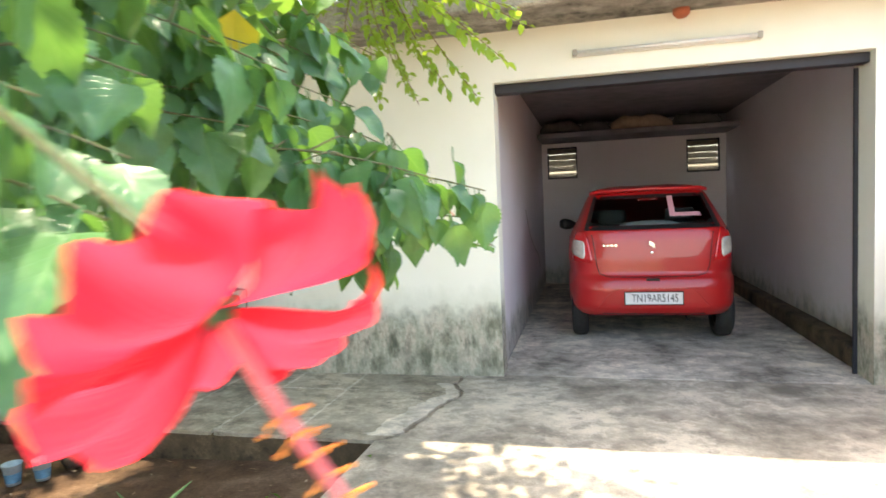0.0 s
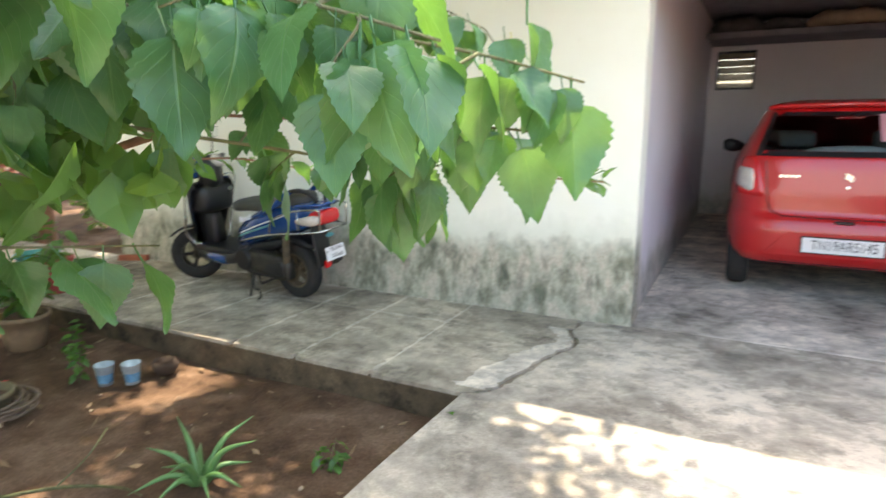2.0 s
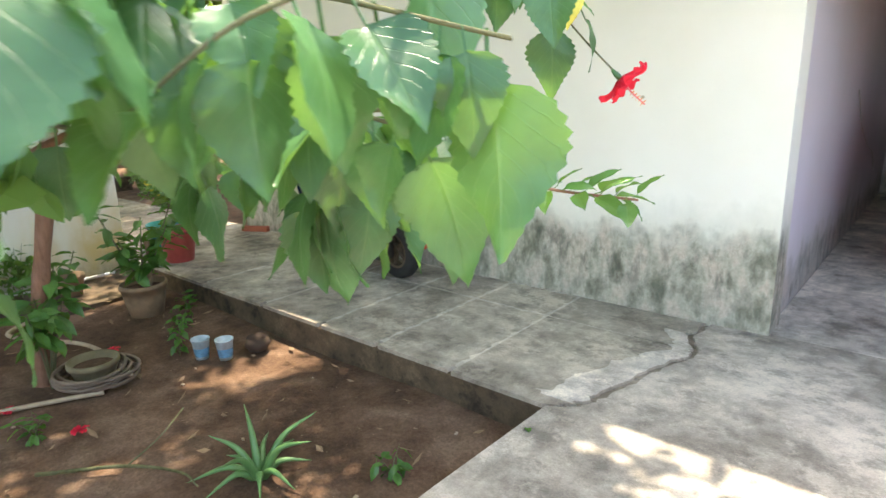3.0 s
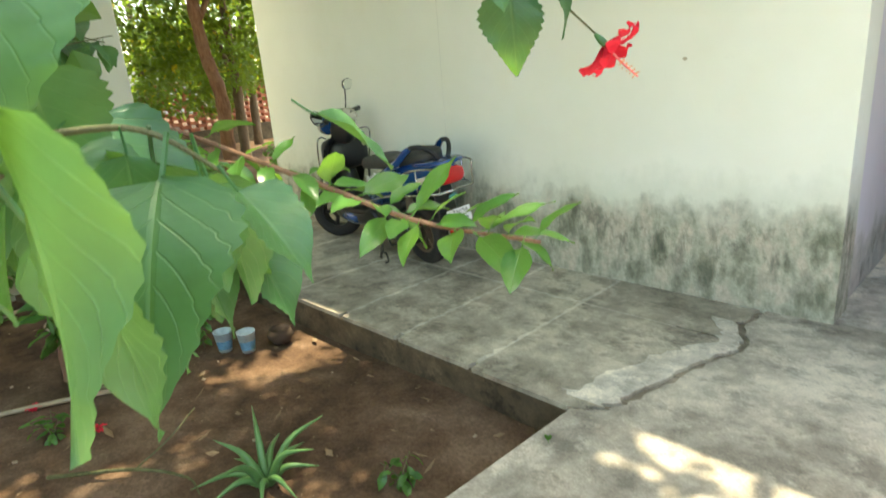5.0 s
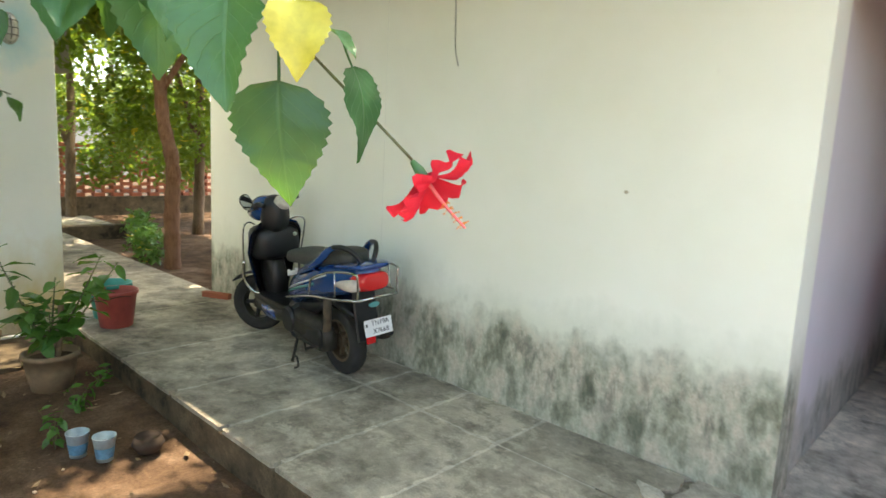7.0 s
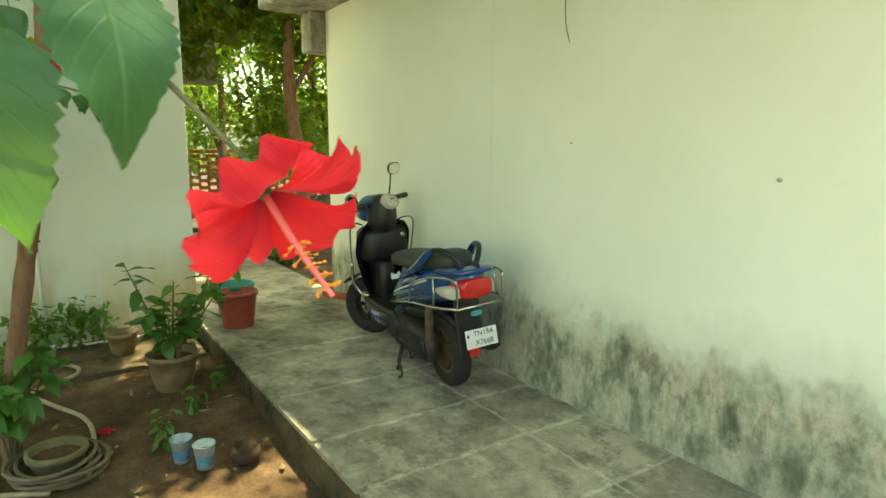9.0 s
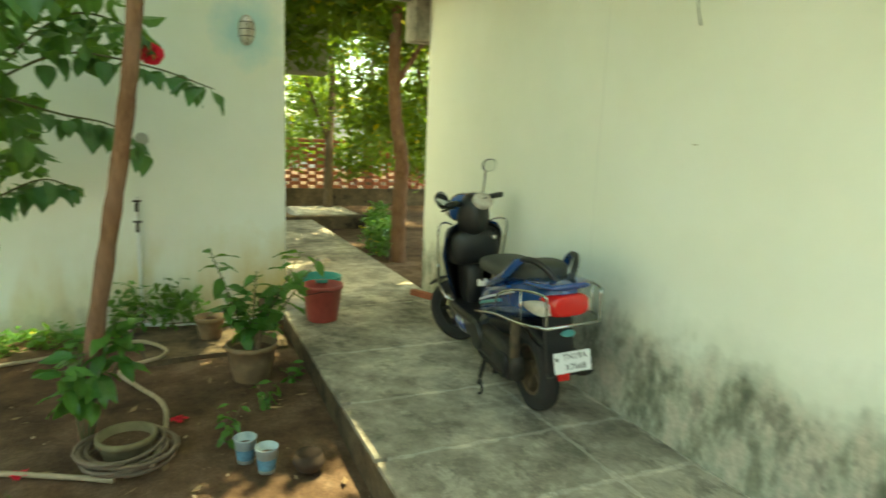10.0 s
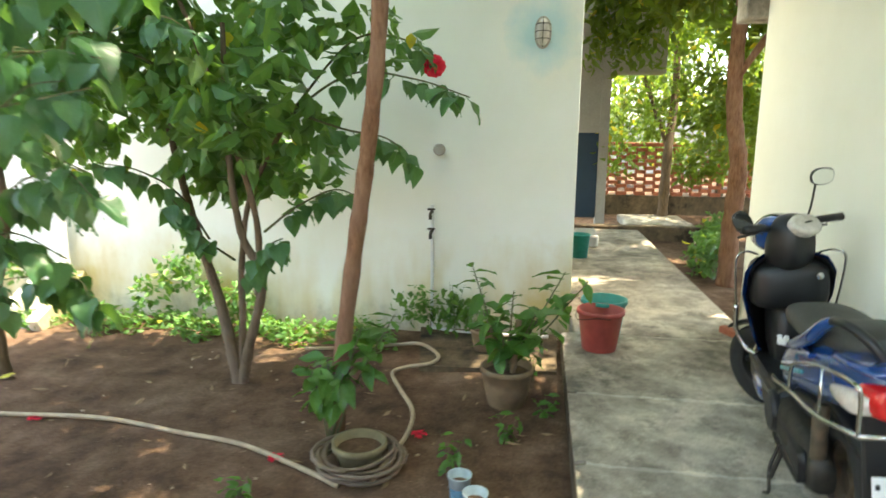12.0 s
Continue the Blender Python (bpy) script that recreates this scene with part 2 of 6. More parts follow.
def add_box(bm, lo, hi, bevel=0.0, m=None, seg=1):
    r = bmesh.ops.create_cube(bm, size=1.0)
    vs = r["verts"]
    for v in vs:
        v.co = Vector([lo[i] + (v.co[i] + 0.5) * (hi[i] - lo[i]) for i in range(3)])
    if bevel:
        es = list({e for v in vs for e in v.link_edges})
        out = bmesh.ops.bevel(bm, geom=es, offset=bevel, segments=seg, affect="EDGES", profile=0.5)
        vs = list({v for f in out["faces"] for v in f.verts} | {v for v in vs if v.is_valid})
    if m is not None:
        bmesh.ops.transform(bm, matrix=m, verts=vs)
    return vs


def box(lo, hi, bevel=0.0, m=None, seg=1):
    bm = bmesh.new()
    add_box(bm, lo, hi, bevel, m, seg)
    return bm


def add_tube(bm, pts, rad, segs=8, cap=True):
    """Sweep a circle along pts; rad is a number or one radius per point."""
    pts = [Vector(p) for p in pts]
    n = len(pts)
    rads = [rad] * n if isinstance(rad, (int, float)) else rad
    rings = []
    up = Vector((0.31, 0.17, 0.93))
    for i, p in enumerate(pts):
        d = (pts[min(i + 1, n - 1)] - pts[max(i - 1, 0)]).normalized()
        a = d.cross(up)
        if a.length < 0.05:
            a = d.cross(Vector((1, 0, 0)))
        a.normalize()
        up = a.cross(d).normalized()
        rings.append([bm.verts.new(p + rads[i] * (math.cos(2 * math.pi * j / segs) * a + math.sin(2 * math.pi * j / segs) * up)) for j in range(segs)])
    for a, b in zip(rings, rings[1:]):
        for j in range(segs):
            bm.faces.new((a[j], a[(j + 1) % segs], b[(j + 1) % segs], b[j]))
    if cap:
        bm.faces.new(rings[0][::-1])
        bm.faces.new(rings[-1])


def tube(pts, rad, segs=8):
    bm = bmesh.new()
    add_tube(bm, pts, rad, segs)
    return bm


def spline(pts, n=8):
    """Catmull-Rom through pts."""
    pts = [Vector(p) for p in pts]
    ext = [2 * pts[0] - pts[1], *pts, 2 * pts[-1] - pts[-2]]
    out = []
    for i in range(1, len(ext) - 2):
        a, b, c, d = ext[i - 1:i + 3]
        for k in range(n):
            t = k / n
            out.append(0.5 * (2 * b + (c - a) * t + (2 * a - 5 * b + 4 * c - d) * t * t + (3 * b - a - 3 * c + d) * t ** 3))
    out.append(pts[-1])
    return out


def add_lathe(bm, profile, segs=24, m=None):
    """Turn (radius, height) pairs about z."""
    rings = []
    for r, h in profile:
        if r < 1e-6:
            rings.append([bm.verts.new((0, 0, h))])
        else:
            rings.append([bm.verts.new((r * math.cos(2 * math.pi * j / segs), r * math.sin(2 * math.pi * j / segs), h)) for j in range(segs)])
    for a, b in zip(rings, rings[1:]):
        for j in range(segs):
            k = (j + 1) % segs
            if len(a) == 1 and len(b) > 1:
                bm.faces.new((a[0], b[k], b[j]))
            elif len(b) == 1 and len(a) > 1:
                bm.faces.new((a[j], a[k], b[0]))
            elif len(a) > 1:
                bm.faces.new((a[j], a[k], b[k], b[j]))
    if m is not None:
        bmesh.ops.transform(bm, matrix=m, verts=[v for r in rings for v in r])


def lathe(profile, segs=24, m=None):
    bm = bmesh.new()
    add_lathe(bm, profile, segs, m)
    return bm


def structure(name, bm, material, label, smooth=False, category="wall"):
    return tagged(part(name, bm, material, None, label, smooth), label, category, kind="structure")


def leaf_mesh(name, material, length, width, serrate, fold, droop, nl=9, twist=0.0, tip=1.6, seed=0):
    """One leaf along +y from the stalk at the origin, upper side +z."""
    rnd = random.Random(seed)
    bm = bmesh.new()
    uvl = bm.loops.layers.uv.new("UVMap")
    rows = []
    for i in range(nl + 1):
        t = i / nl
        w = width * 0.5 * (math.sin(math.pi * min(1.0, t ** 0.62)) ** 0.85 * (1 - t) ** 0.18 + 0.02) if tip > 1.2 else width * 0.5 * (math.sin(math.pi * t ** 0.85) ** 0.9 + 0.02)
        jag = serrate * (1 if i % 2 else -1) if 0 < i < nl else 0
        y = length * t
        z0 = -droop * length * t * t
        row = []
        for u in (-1, -0.5, 0, 0.5, 1):
            e = 1 + (jag if abs(u) == 1 else 0)
            ripple = 0.035 * length * math.sin(t * 11 + u * 2 + seed) * abs(u) * rnd.uniform(0.5, 1.2)
            row.append((bm.verts.new((u * w * e + twist * t * t * length, y + (0.25 * jag * length / nl if abs(u) == 1 else 0), z0 + fold * abs(u) * w + ripple)), (0.5 + 0.5 * u, t)))
        rows.append(row)
    for a, b in zip(rows, rows[1:]):
        for j in range(4):
            q = (a[j], a[j + 1], b[j + 1], b[j])
            f = bm.faces.new([v for v, _ in q])
            f.smooth = True
            for lp, (_, uv) in zip(f.loops, q):
                lp[uvl].uv = uv
    # stalk
    add_tube(bm, [(0, -length * 0.28, length * 0.03), (0, -length * 0.1, 0.0), (0, 0.02 * length, -0.001)], length * 0.014, 5)
    me = bpy.data.meshes.new(name)
    bm.to_mesh(me)
    bm.free()
    me.materials.append(material)
    return me


HIB = [leaf_mesh("leaf", M_LEAF, 0.092, 0.078, 0.05, f, d, 23, tw, 1.6, s) for f, d, tw, s in ((0.25, 0.2, 0.05, 1), (0.1, 0.35, -0.05, 2), (0.4, 0.12, 0.0, 3), (0.05, 0.5, 0.08, 4), (-0.15, 0.3, -0.08, 5))]
OVAL = [leaf_mesh("leaf", M_OVAL, 0.06, 0.027, 0.0, f, d, 8, tw, 1.0, s) for f, d, tw, s in ((0.25, 0.25, 0.05, 1), (0.35, 0.4, -0.05, 2), (0.15, 0.1, 0.0, 3))]


def leaf_pose(at, heading, tilt, roll=0.0, size=1.0):
    """heading: direction of the tip in degrees about z from +y; tilt: degrees down."""
    return Matrix.Translation(at) @ Matrix.Rotation(radians(heading), 4, "Z") @ Matrix.Rotation(radians(-tilt), 4, "X") @ Matrix.Rotation(radians(roll), 4, "Y") @ Matrix.Scale(size, 4)


def leafy(parent, pts, r0, r1, count, meshes, seed, size=1.0, start=0.2, tilt=(25, 80), spread=75, bark_mat=None, name="branch", leafsize=(0.7, 1.25)):
    """A branch through pts under parent, with single leaves along it."""
    rnd = random.Random(seed)
    line = spline(pts, 6)
    n = len(line)
    part(name, tube(line, [r0 + (r1 - r0) * i / (n - 1) for i in range(n)], 7), bark_mat or M_TWIG, parent, smooth=True)
    for i in range(count):
        t = start + (1 - start) * (i + rnd.random() * 0.6) / count
        f = min(t, 0.999) * (n - 1)
        a, b = line[int(f)], line[int(f) + 1]
        p = a.lerp(b, f - int(f))
        d = b - a
        base = math.degrees(math.atan2(-d.x, d.y))
        head = base + (1 if i % 2 else -1) * rnd.uniform(0.25, 1.0) * spread
        s = size * rnd.uniform(*leafsize)
        m = leaf_pose(p, head, rnd.uniform(*tilt), rnd.uniform(-35, 35), s)
        m = m @ Matrix.Translation((0, 0.024 if meshes is HIB else 0.012, 0))
        part_of("leaf", rnd.choice(meshes), parent, m)
    return line


def crown(name, blobs, count, size, material, parent, seed, droop=35, narrow=0.5, label=""):
    """One mesh of many folded leaves spread on the shells of rough clumps (x, y, z, rx, ry, rz)."""
    rng = np.random.default_rng(seed)
    bl = np.array(blobs, float)
    vol = (bl[:, 3] * bl[:, 4] * bl[:, 5]) ** (2 / 3)
    pick = rng.choice(len(bl), count, p=vol / vol.sum())
    d = rng.normal(size=(count, 3))
    d /= np.linalg.norm(d, axis=1)[:, None]
    rad = rng.uniform(0.35, 1.0, count) ** 0.6
    lump = np.array([0.75 + 0.5 * noise.noise(Vector((float(a[0] * 2.3), float(a[1] * 2.3), float(a[2] * 2.3 + k)))) for a, k in zip(d, pick)])
    p = bl[pick, :3] + d * bl[pick, 3:] * (rad * lump)[:, None]
    head = rng.uniform(0, 2 * np.pi, count)
    tilt = np.radians(rng.normal(droop, 28, count))
    roll = rng.normal(0, 0.5, count)
    s = size * rng.uniform(0.6, 1.3, count)
    f = np.stack([np.cos(head) * np.cos(tilt), np.sin(head) * np.cos(tilt), -np.sin(tilt)], 1)
    side = np.stack([-np.sin(head), np.cos(head), np.zeros(count)], 1)
    up = np.cross(f, side) * -1
    side, up = side * np.cos(roll)[:, None] + up * np.sin(roll)[:, None], up * np.cos(roll)[:, None] - side * np.sin(roll)[:, None]
    tpl = [(0, 0, 0), (-narrow * 0.5, 0.32, 0.1), (-narrow * 0.42, 0.62, 0.06), (0, 1, -0.12), (narrow * 0.42, 0.62, 0.06), (narrow * 0.5, 0.32, 0.1), (0, 0.45, 0)]
    v = np.zeros((count, 7, 3))
    for j, (a, b, c) in enumerate(tpl):
        v[:, j] = p + s[:, None] * (a * side + b * f + c * up)
    base = (np.arange(count) * 7)[:, None]
    quads = [np.concatenate([base + k for k in q], 1) for q in ((0, 6, 2, 1), (6, 3, 2, 2), (0, 5, 4, 6), (6, 4, 3, 3))]
    faces = quads[0].tolist() + [q[:3] for q in quads[1].tolist()] + quads[2].tolist() + [q[:3] for q in quads[3].tolist()]
    me = bpy.data.meshes.new(name)
    me.from_pydata(v.reshape(-1, 3).tolist(), [], faces)
    me.materials.append(material)
    ob = new(name, me)
    ob.parent = parent
    return tagged(ob, label)


# ---- large structure ----
WALL_Y, SLAB, KERB_Y = 4.44, 0.20, 3.14


def ground_mesh():
    bm = bmesh.new()
    nx, ny = 150, 110
    x0, x1, y0, y1 = -17.0, 5.0, -7.0, 12.0
    vs = []
    for j in range(ny + 1):
        row = []
        for i in range(nx + 1):
            x, y = x0 + (x1 - x0) * i / nx, y0 + (y1 - y0) * j / ny
            z = 0.03 + 0.035 * (noise.noise(Vector((x * 0.8, y * 0.8, 0))) + 0.4 * noise.noise(Vector((x * 3, y * 3, 5))))
            row.append(bm.verts.new((x, y, z)))
        vs.append(row)
    for j in range(ny):
        for i in range(nx):
            bm.faces.new((vs[j][i], vs[j][i + 1], vs[j + 1][i + 1], vs[j + 1][i])).smooth = True
    far = [bm.verts.new(c) for c in ((-400, -400, 0), (400, -400, 0), (400, 400, 0), (-400, 400, 0))]
    rim = [[vs[0][i] for i in range(nx + 1)], [vs[j][nx] for j in range(ny + 1)], [vs[ny][nx - i] for i in range(nx + 1)], [vs[ny - j][0] for j in range(ny + 1)]]
    for k in range(4):
        e = rim[k]
        for a, b in zip(e, e[1:]):
            bm.faces.new((a, far[k], b))
        bm.faces.new((e[-1], far[k], far[(k + 1) % 4]))
    bmesh.ops.recalc_face_normals(bm, faces=bm.faces[:])
    return bm


structure("ground", ground_mesh(), M_SOIL, "bare brown garden soil with small stones", True, "ground")

# garage shell
front = bmesh.new()
add_box(front, (-5.5, WALL_Y, -0.1), (-0.65, WALL_Y + 0.22, 3.0))
add_box(front, (-0.65, WALL_Y, 2.365), (1.785, WALL_Y + 0.22, 3.0))
add_box(front, (1.785, WALL_Y, -0.1), (4.6, WALL_Y + 0.32, 3.0))
structure("wall_front", front, M_WALL, "cream plaster garage wall with mouldy flaking foot")
structure("wall_west", box((-5.5, WALL_Y + 0.22, -0.1), (-5.3, 9.8, 3.0)), M_WALL, "cream plaster end wall of the garage")
structure("wall_garage_west", box((-0.90, WALL_Y + 0.22, -0.1), (-0.68, 9.6, 3.0)), M_INSIDE, "lilac washed plaster wall with peeling damp foot")
structure("wall_garage_east", box((1.96, WALL_Y + 0.32, -0.1), (2.18, 9.6, 3.0)), M_INSIDE, "grey lilac plaster wall with damp foot")
back = bmesh.new()
LV = ((-0.60, -0.15), (1.42, 1.88))
LZ = (1.82, 2.30)
add_box(back, (-0.9, 9.6, -0.1), (2.18, 9.8, LZ[0]))
add_box(back, (-0.9, 9.6, LZ[1]), (2.18, 9.8, 3.0))
for a, b in ((-0.9, LV[0][0]), (LV[0][1], LV[1][0]), (LV[1][1], 2.18)):
    add_box(back, (a, 9.6, LZ[0]), (b, 9.8, LZ[1]))
structure("wall_garage_back", back, M_INSIDE, "grey plaster back wall with two louvre openings")
M_SLAT = simple("dusty_louvre_glass", (0.34, 0.32, 0.24), 0.5, 0, 0.3, 15)
for k, (xa, xb) in enumerate(LV):
    win = tagged(new("window_%d" % (k + 1)), "louvre window with dusty slats in the garage back wall", "window", kind="structure")
    for z in (LZ[0], LZ[1] - 0.025):
        part("frame", box((xa, 9.62, z), (xb, 9.70, z + 0.025), 0.003), M_DARK, win)
    for x in (xa, xb - 0.02):
        part("frame", box((x, 9.62, LZ[0] + 0.025), (x + 0.02, 9.70, LZ[1] - 0.025), 0.003), M_DARK, win)
    for j in range(5):
        part("slat", box((xa + 0.02, -0.055, -0.003), (xb - 0.02, 0.055, 0.003), 0.0, pose(0, 9.68, LZ[0] + 0.07 + j * 0.088, 52, 0, 0)), M_SLAT, win)
roof = bmesh.new()
add_box(roof, (-5.75, 3.92, 2.72), (4.6, 9.9, 2.90), 0.012)
structure("roof_slab", roof, M_FASCIA, "mould-streaked concrete roof slab with overhanging edge", category="roof")
structure("eave_west", box((-5.74, 4.3, 2.38), (-5.502, 9.8, 2.718), 0.01), M_FASCIA, "concrete eave beam on the garage end wall", category="eave")
# ceiling and loft shelf: the dimness of the garage is put into this grey
M_DIM = simple("dim_plaster", (0.24, 0.22, 0.24), 0.9, 0, 0.3, 6, bump=0.2)
structure("ceiling", box((-0.68, WALL_Y + 0.22, 2.64), (1.96, 9.6, 2.71)), M_DIM, "grey plaster garage ceiling", category="ceiling")
structure("lintel", box((-0.65, WALL_Y + 0.08, 2.295), (1.785, WALL_Y + 0.19, 2.362), 0.004), M_DARK, "black painted shutter rail under the lintel", category="lintel")
structure("floor", box((-0.68, WALL_Y + 0.03, 0.0), (1.96, 9.6, SLAB), 0.006), M_FLOOR, "dark oil-stained cement garage floor", category="floor")
structure("loft_shelf", box((-0.68, 8.7, 2.36), (1.96, 9.6, 2.43), 0.01), M_DIM, "concrete loft shelf across the garage back", category="shelf")

# house
house = bmesh.new()
add_box(house, (-5.65, -6.0, -0.1), (-5.45, 3.21, 3.9), 0.003)
add_box(house, (-10.2, 3.01, -0.1), (-5.65, 3.209, 3.9))
structure("house_wall", house, M_HOUSE, "whitewashed house wall with damp yellowed foot")
structure("house_roof", box((-11.5, -6.0, 3.9), (-5.46, 3.2, 4.05)), M_FASCIA, "concrete roof slab of the house", category="roof")
wing = bmesh.new()
add_box(wing, (-11.1, 2.9, 1.66), (-10.9, 3.86, 3.9))
add_box(wing, (-11.1, 3.84, 0.1), (-10.86, 3.98, 3.9))
add_box(wing, (-11.1, 3.98, 2.55), (-10.7, 4.75, 3.9))
structure("wall_wing", wing, M_GREYPL, "grey plastered wing of the house with pillar")
structure("door_1", box((-11.04, 3.0, 0.3), (-10.98, 3.84, 1.66), 0.006), M_NAVY, "dark blue metal door under the wing", category="door")
structure("wall_south", box((-5.5, -6.2, -0.1), (4.0, -6.0, 1.6)), M_HOUSE, "plain compound wall")

# west path
wp = bmesh.new()
add_box(wp, (-10.4, 3.22, -0.1), (-5.12, 4.45, SLAB), 0.012)
structure("pavement_west", wp, M_CONC, "old grey concrete path beside the house", category="pavement")
structure("kerb", box((-5.12, KERB_Y - 0.003, -0.1), (-1.2, KERB_Y + 0.05, SLAB - 0.0235), 0.004), M_KERB, "dark brown concrete edge of the path", category="kerb")

# ---- concrete apron ----
CRACK = [(-0.93, 4.44), (-0.95, 4.2), (-0.87, 4.0), (-0.93, 3.8), (-1.0, 3.5), (-1.06, 3.25), (-1.12, 3.17), (-1.2, 3.13)]


def jagged(line, amp, seed, n=7):
    rnd = random.Random(seed)
    out = []
    for p in spline([(x, y, 0) for x, y in line], n):
        out.append((p.x + rnd.uniform(-amp, amp), p.y + rnd.uniform(-amp, amp) * 0.5))
    return out


def prism(poly, z0, z1):
    bm = bmesh.new()
    top = [bm.verts.new((x, y, z1)) for x, y in poly]
    low = [bm.verts.new((x, y, z0)) for x, y in poly]
    bm.faces.new(top)
    bm.faces.new(low[::-1])
    for i in range(len(poly)):
        j = (i + 1) % len(poly)
        bm.faces.new((top[j], top[i], low[i], low[j]))
    bmesh.ops.recalc_face_normals(bm, faces=bm.faces[:])
    return bm


edge_line = jagged(CRACK, 0.012, 4)
rnd = random.Random(8)
gap_line = [(x - 0.02 - rnd.uniform(0, 0.028), y) for x, y in edge_line]
drive = prism([*edge_line[:-1], (-1.2, 3.11), (-1.22, 2.4), (-1.21, 1.2), (-1.23, 0.0), (-1.2, -6.0), (2.06, -6.0), (2.06, 4.43), (-0.6, WALL_Y + 0.03)], -0.1, SLAB)
structure("pavement_drive", drive, M_DRIVE, "sunlit grey concrete driveway with mould patches", category="pavement")
structure("crack_fill", prism([(-1.2, 3.16), (-0.8, 3.16), (-0.75, 4.43), (-1.2, 4.43)], -0.1, SLAB - 0.012), M_CRACK, "dirt in the crack of the concrete", category="crack")
apron = tagged(new("pavement_apron"), "old concrete paving strip laid in square panels", "pavement", kind="structure")
structure("mortar_bed", box((-5.12, KERB_Y + 0.05, -0.1), (-1.21, WALL_Y - 0.002, SLAB - 0.0015)), M_JOINT, "pale cement in the joints of the paving", category="pavement")
XS = [-5.11, -4.05, -3.3, -2.72, -2.25, -1.73]
YS = [KERB_Y - 0.008, 4.03, WALL_Y - 0.004]


def ragged(x0, y0, x1, y1, seed, least=0.006, most=0.03):
    """Outline of a panel with worn, uneven edges."""
    g = random.Random(seed)
    out = []
    for a, b, n in (((x0, y0), (x1, y0), (0, 1)), ((x1, y0), (x1, y1), (-1, 0)), ((x1, y1), (x0, y1), (0, -1)), ((x0, y1), (x0, y0), (1, 0))):
        k = max(3, int(math.dist(a, b) / 0.035))
        for i in range(k):
            f = (i + 0.5) / k
            wear = least + (most - least) * g.random() ** 1.7 * (0.12 if a[1] == b[1] == YS[0] else 1.0)
            out.append((a[0] + (b[0] - a[0]) * f + n[0] * wear, a[1] + (b[1] - a[1]) * f + n[1] * wear))
    return out


for i in range(len(XS) - 1):
    rows_ = [(0, 1), (1, 2)] if i >= 2 else [(0, 2)]
    for j, j2 in rows_:
        part("panel", prism(ragged(XS[i], YS[j], XS[i + 1], YS[j2], 30 + 4 * i + j), SLAB - 0.022, SLAB), M_CONC, apron)
for j in range(2):
    lo, hi = YS[j] + (0.007 if j else 0), YS[j + 1] - 0.007
    side = [(x, y) for x, y in gap_line if lo < y < hi]
    yy = lambda y: min(gap_line, key=lambda p: abs(p[1] - y))[0]
    a = -1.722
    part("panel", prism([(a, lo), (yy(lo), lo), *side[::-1], (yy(hi), hi), (a, hi)], SLAB - 0.022, SLAB), M_CONC, apron)
g = random.Random(17)
inner = [(x - 0.004, y) for x, y in gap_line if 3.2 < y < 4.25]
outer = [(x - 0.05 - 0.1 * abs(math.sin(y * 2.3)) - g.uniform(0, 0.05), y + g.uniform(-0.01, 0.01)) for x, y in inner]
part("cement_patch", prism([*inner, *outer[::-1]], SLAB - 0.004, SLAB + 0.003), M_PATCH, apron, "pale cement repair beside the crack")

# ---- hibiscus with the near branches ----
hib = thing("hibiscus_bush", (-2.3, 0.3, 0.02), "tall hibiscus bush with toothed green leaves and red flowers", "shrub")


def rel(ob, pts):
    o = Vector(ob.location)
    return [Vector(p) - o for p in pts]


def limb(ob, pts, r0, r1, mat, name="limb"):
    line = spline(rel(ob, pts), 7)
    n = len(line)
    part(name, tube(line, [(r0 + (r1 - r0) * i / (n - 1)) * (1 + 0.12 * math.sin(i * 1.7)) for i in range(n)], 9), mat, ob, smooth=True)


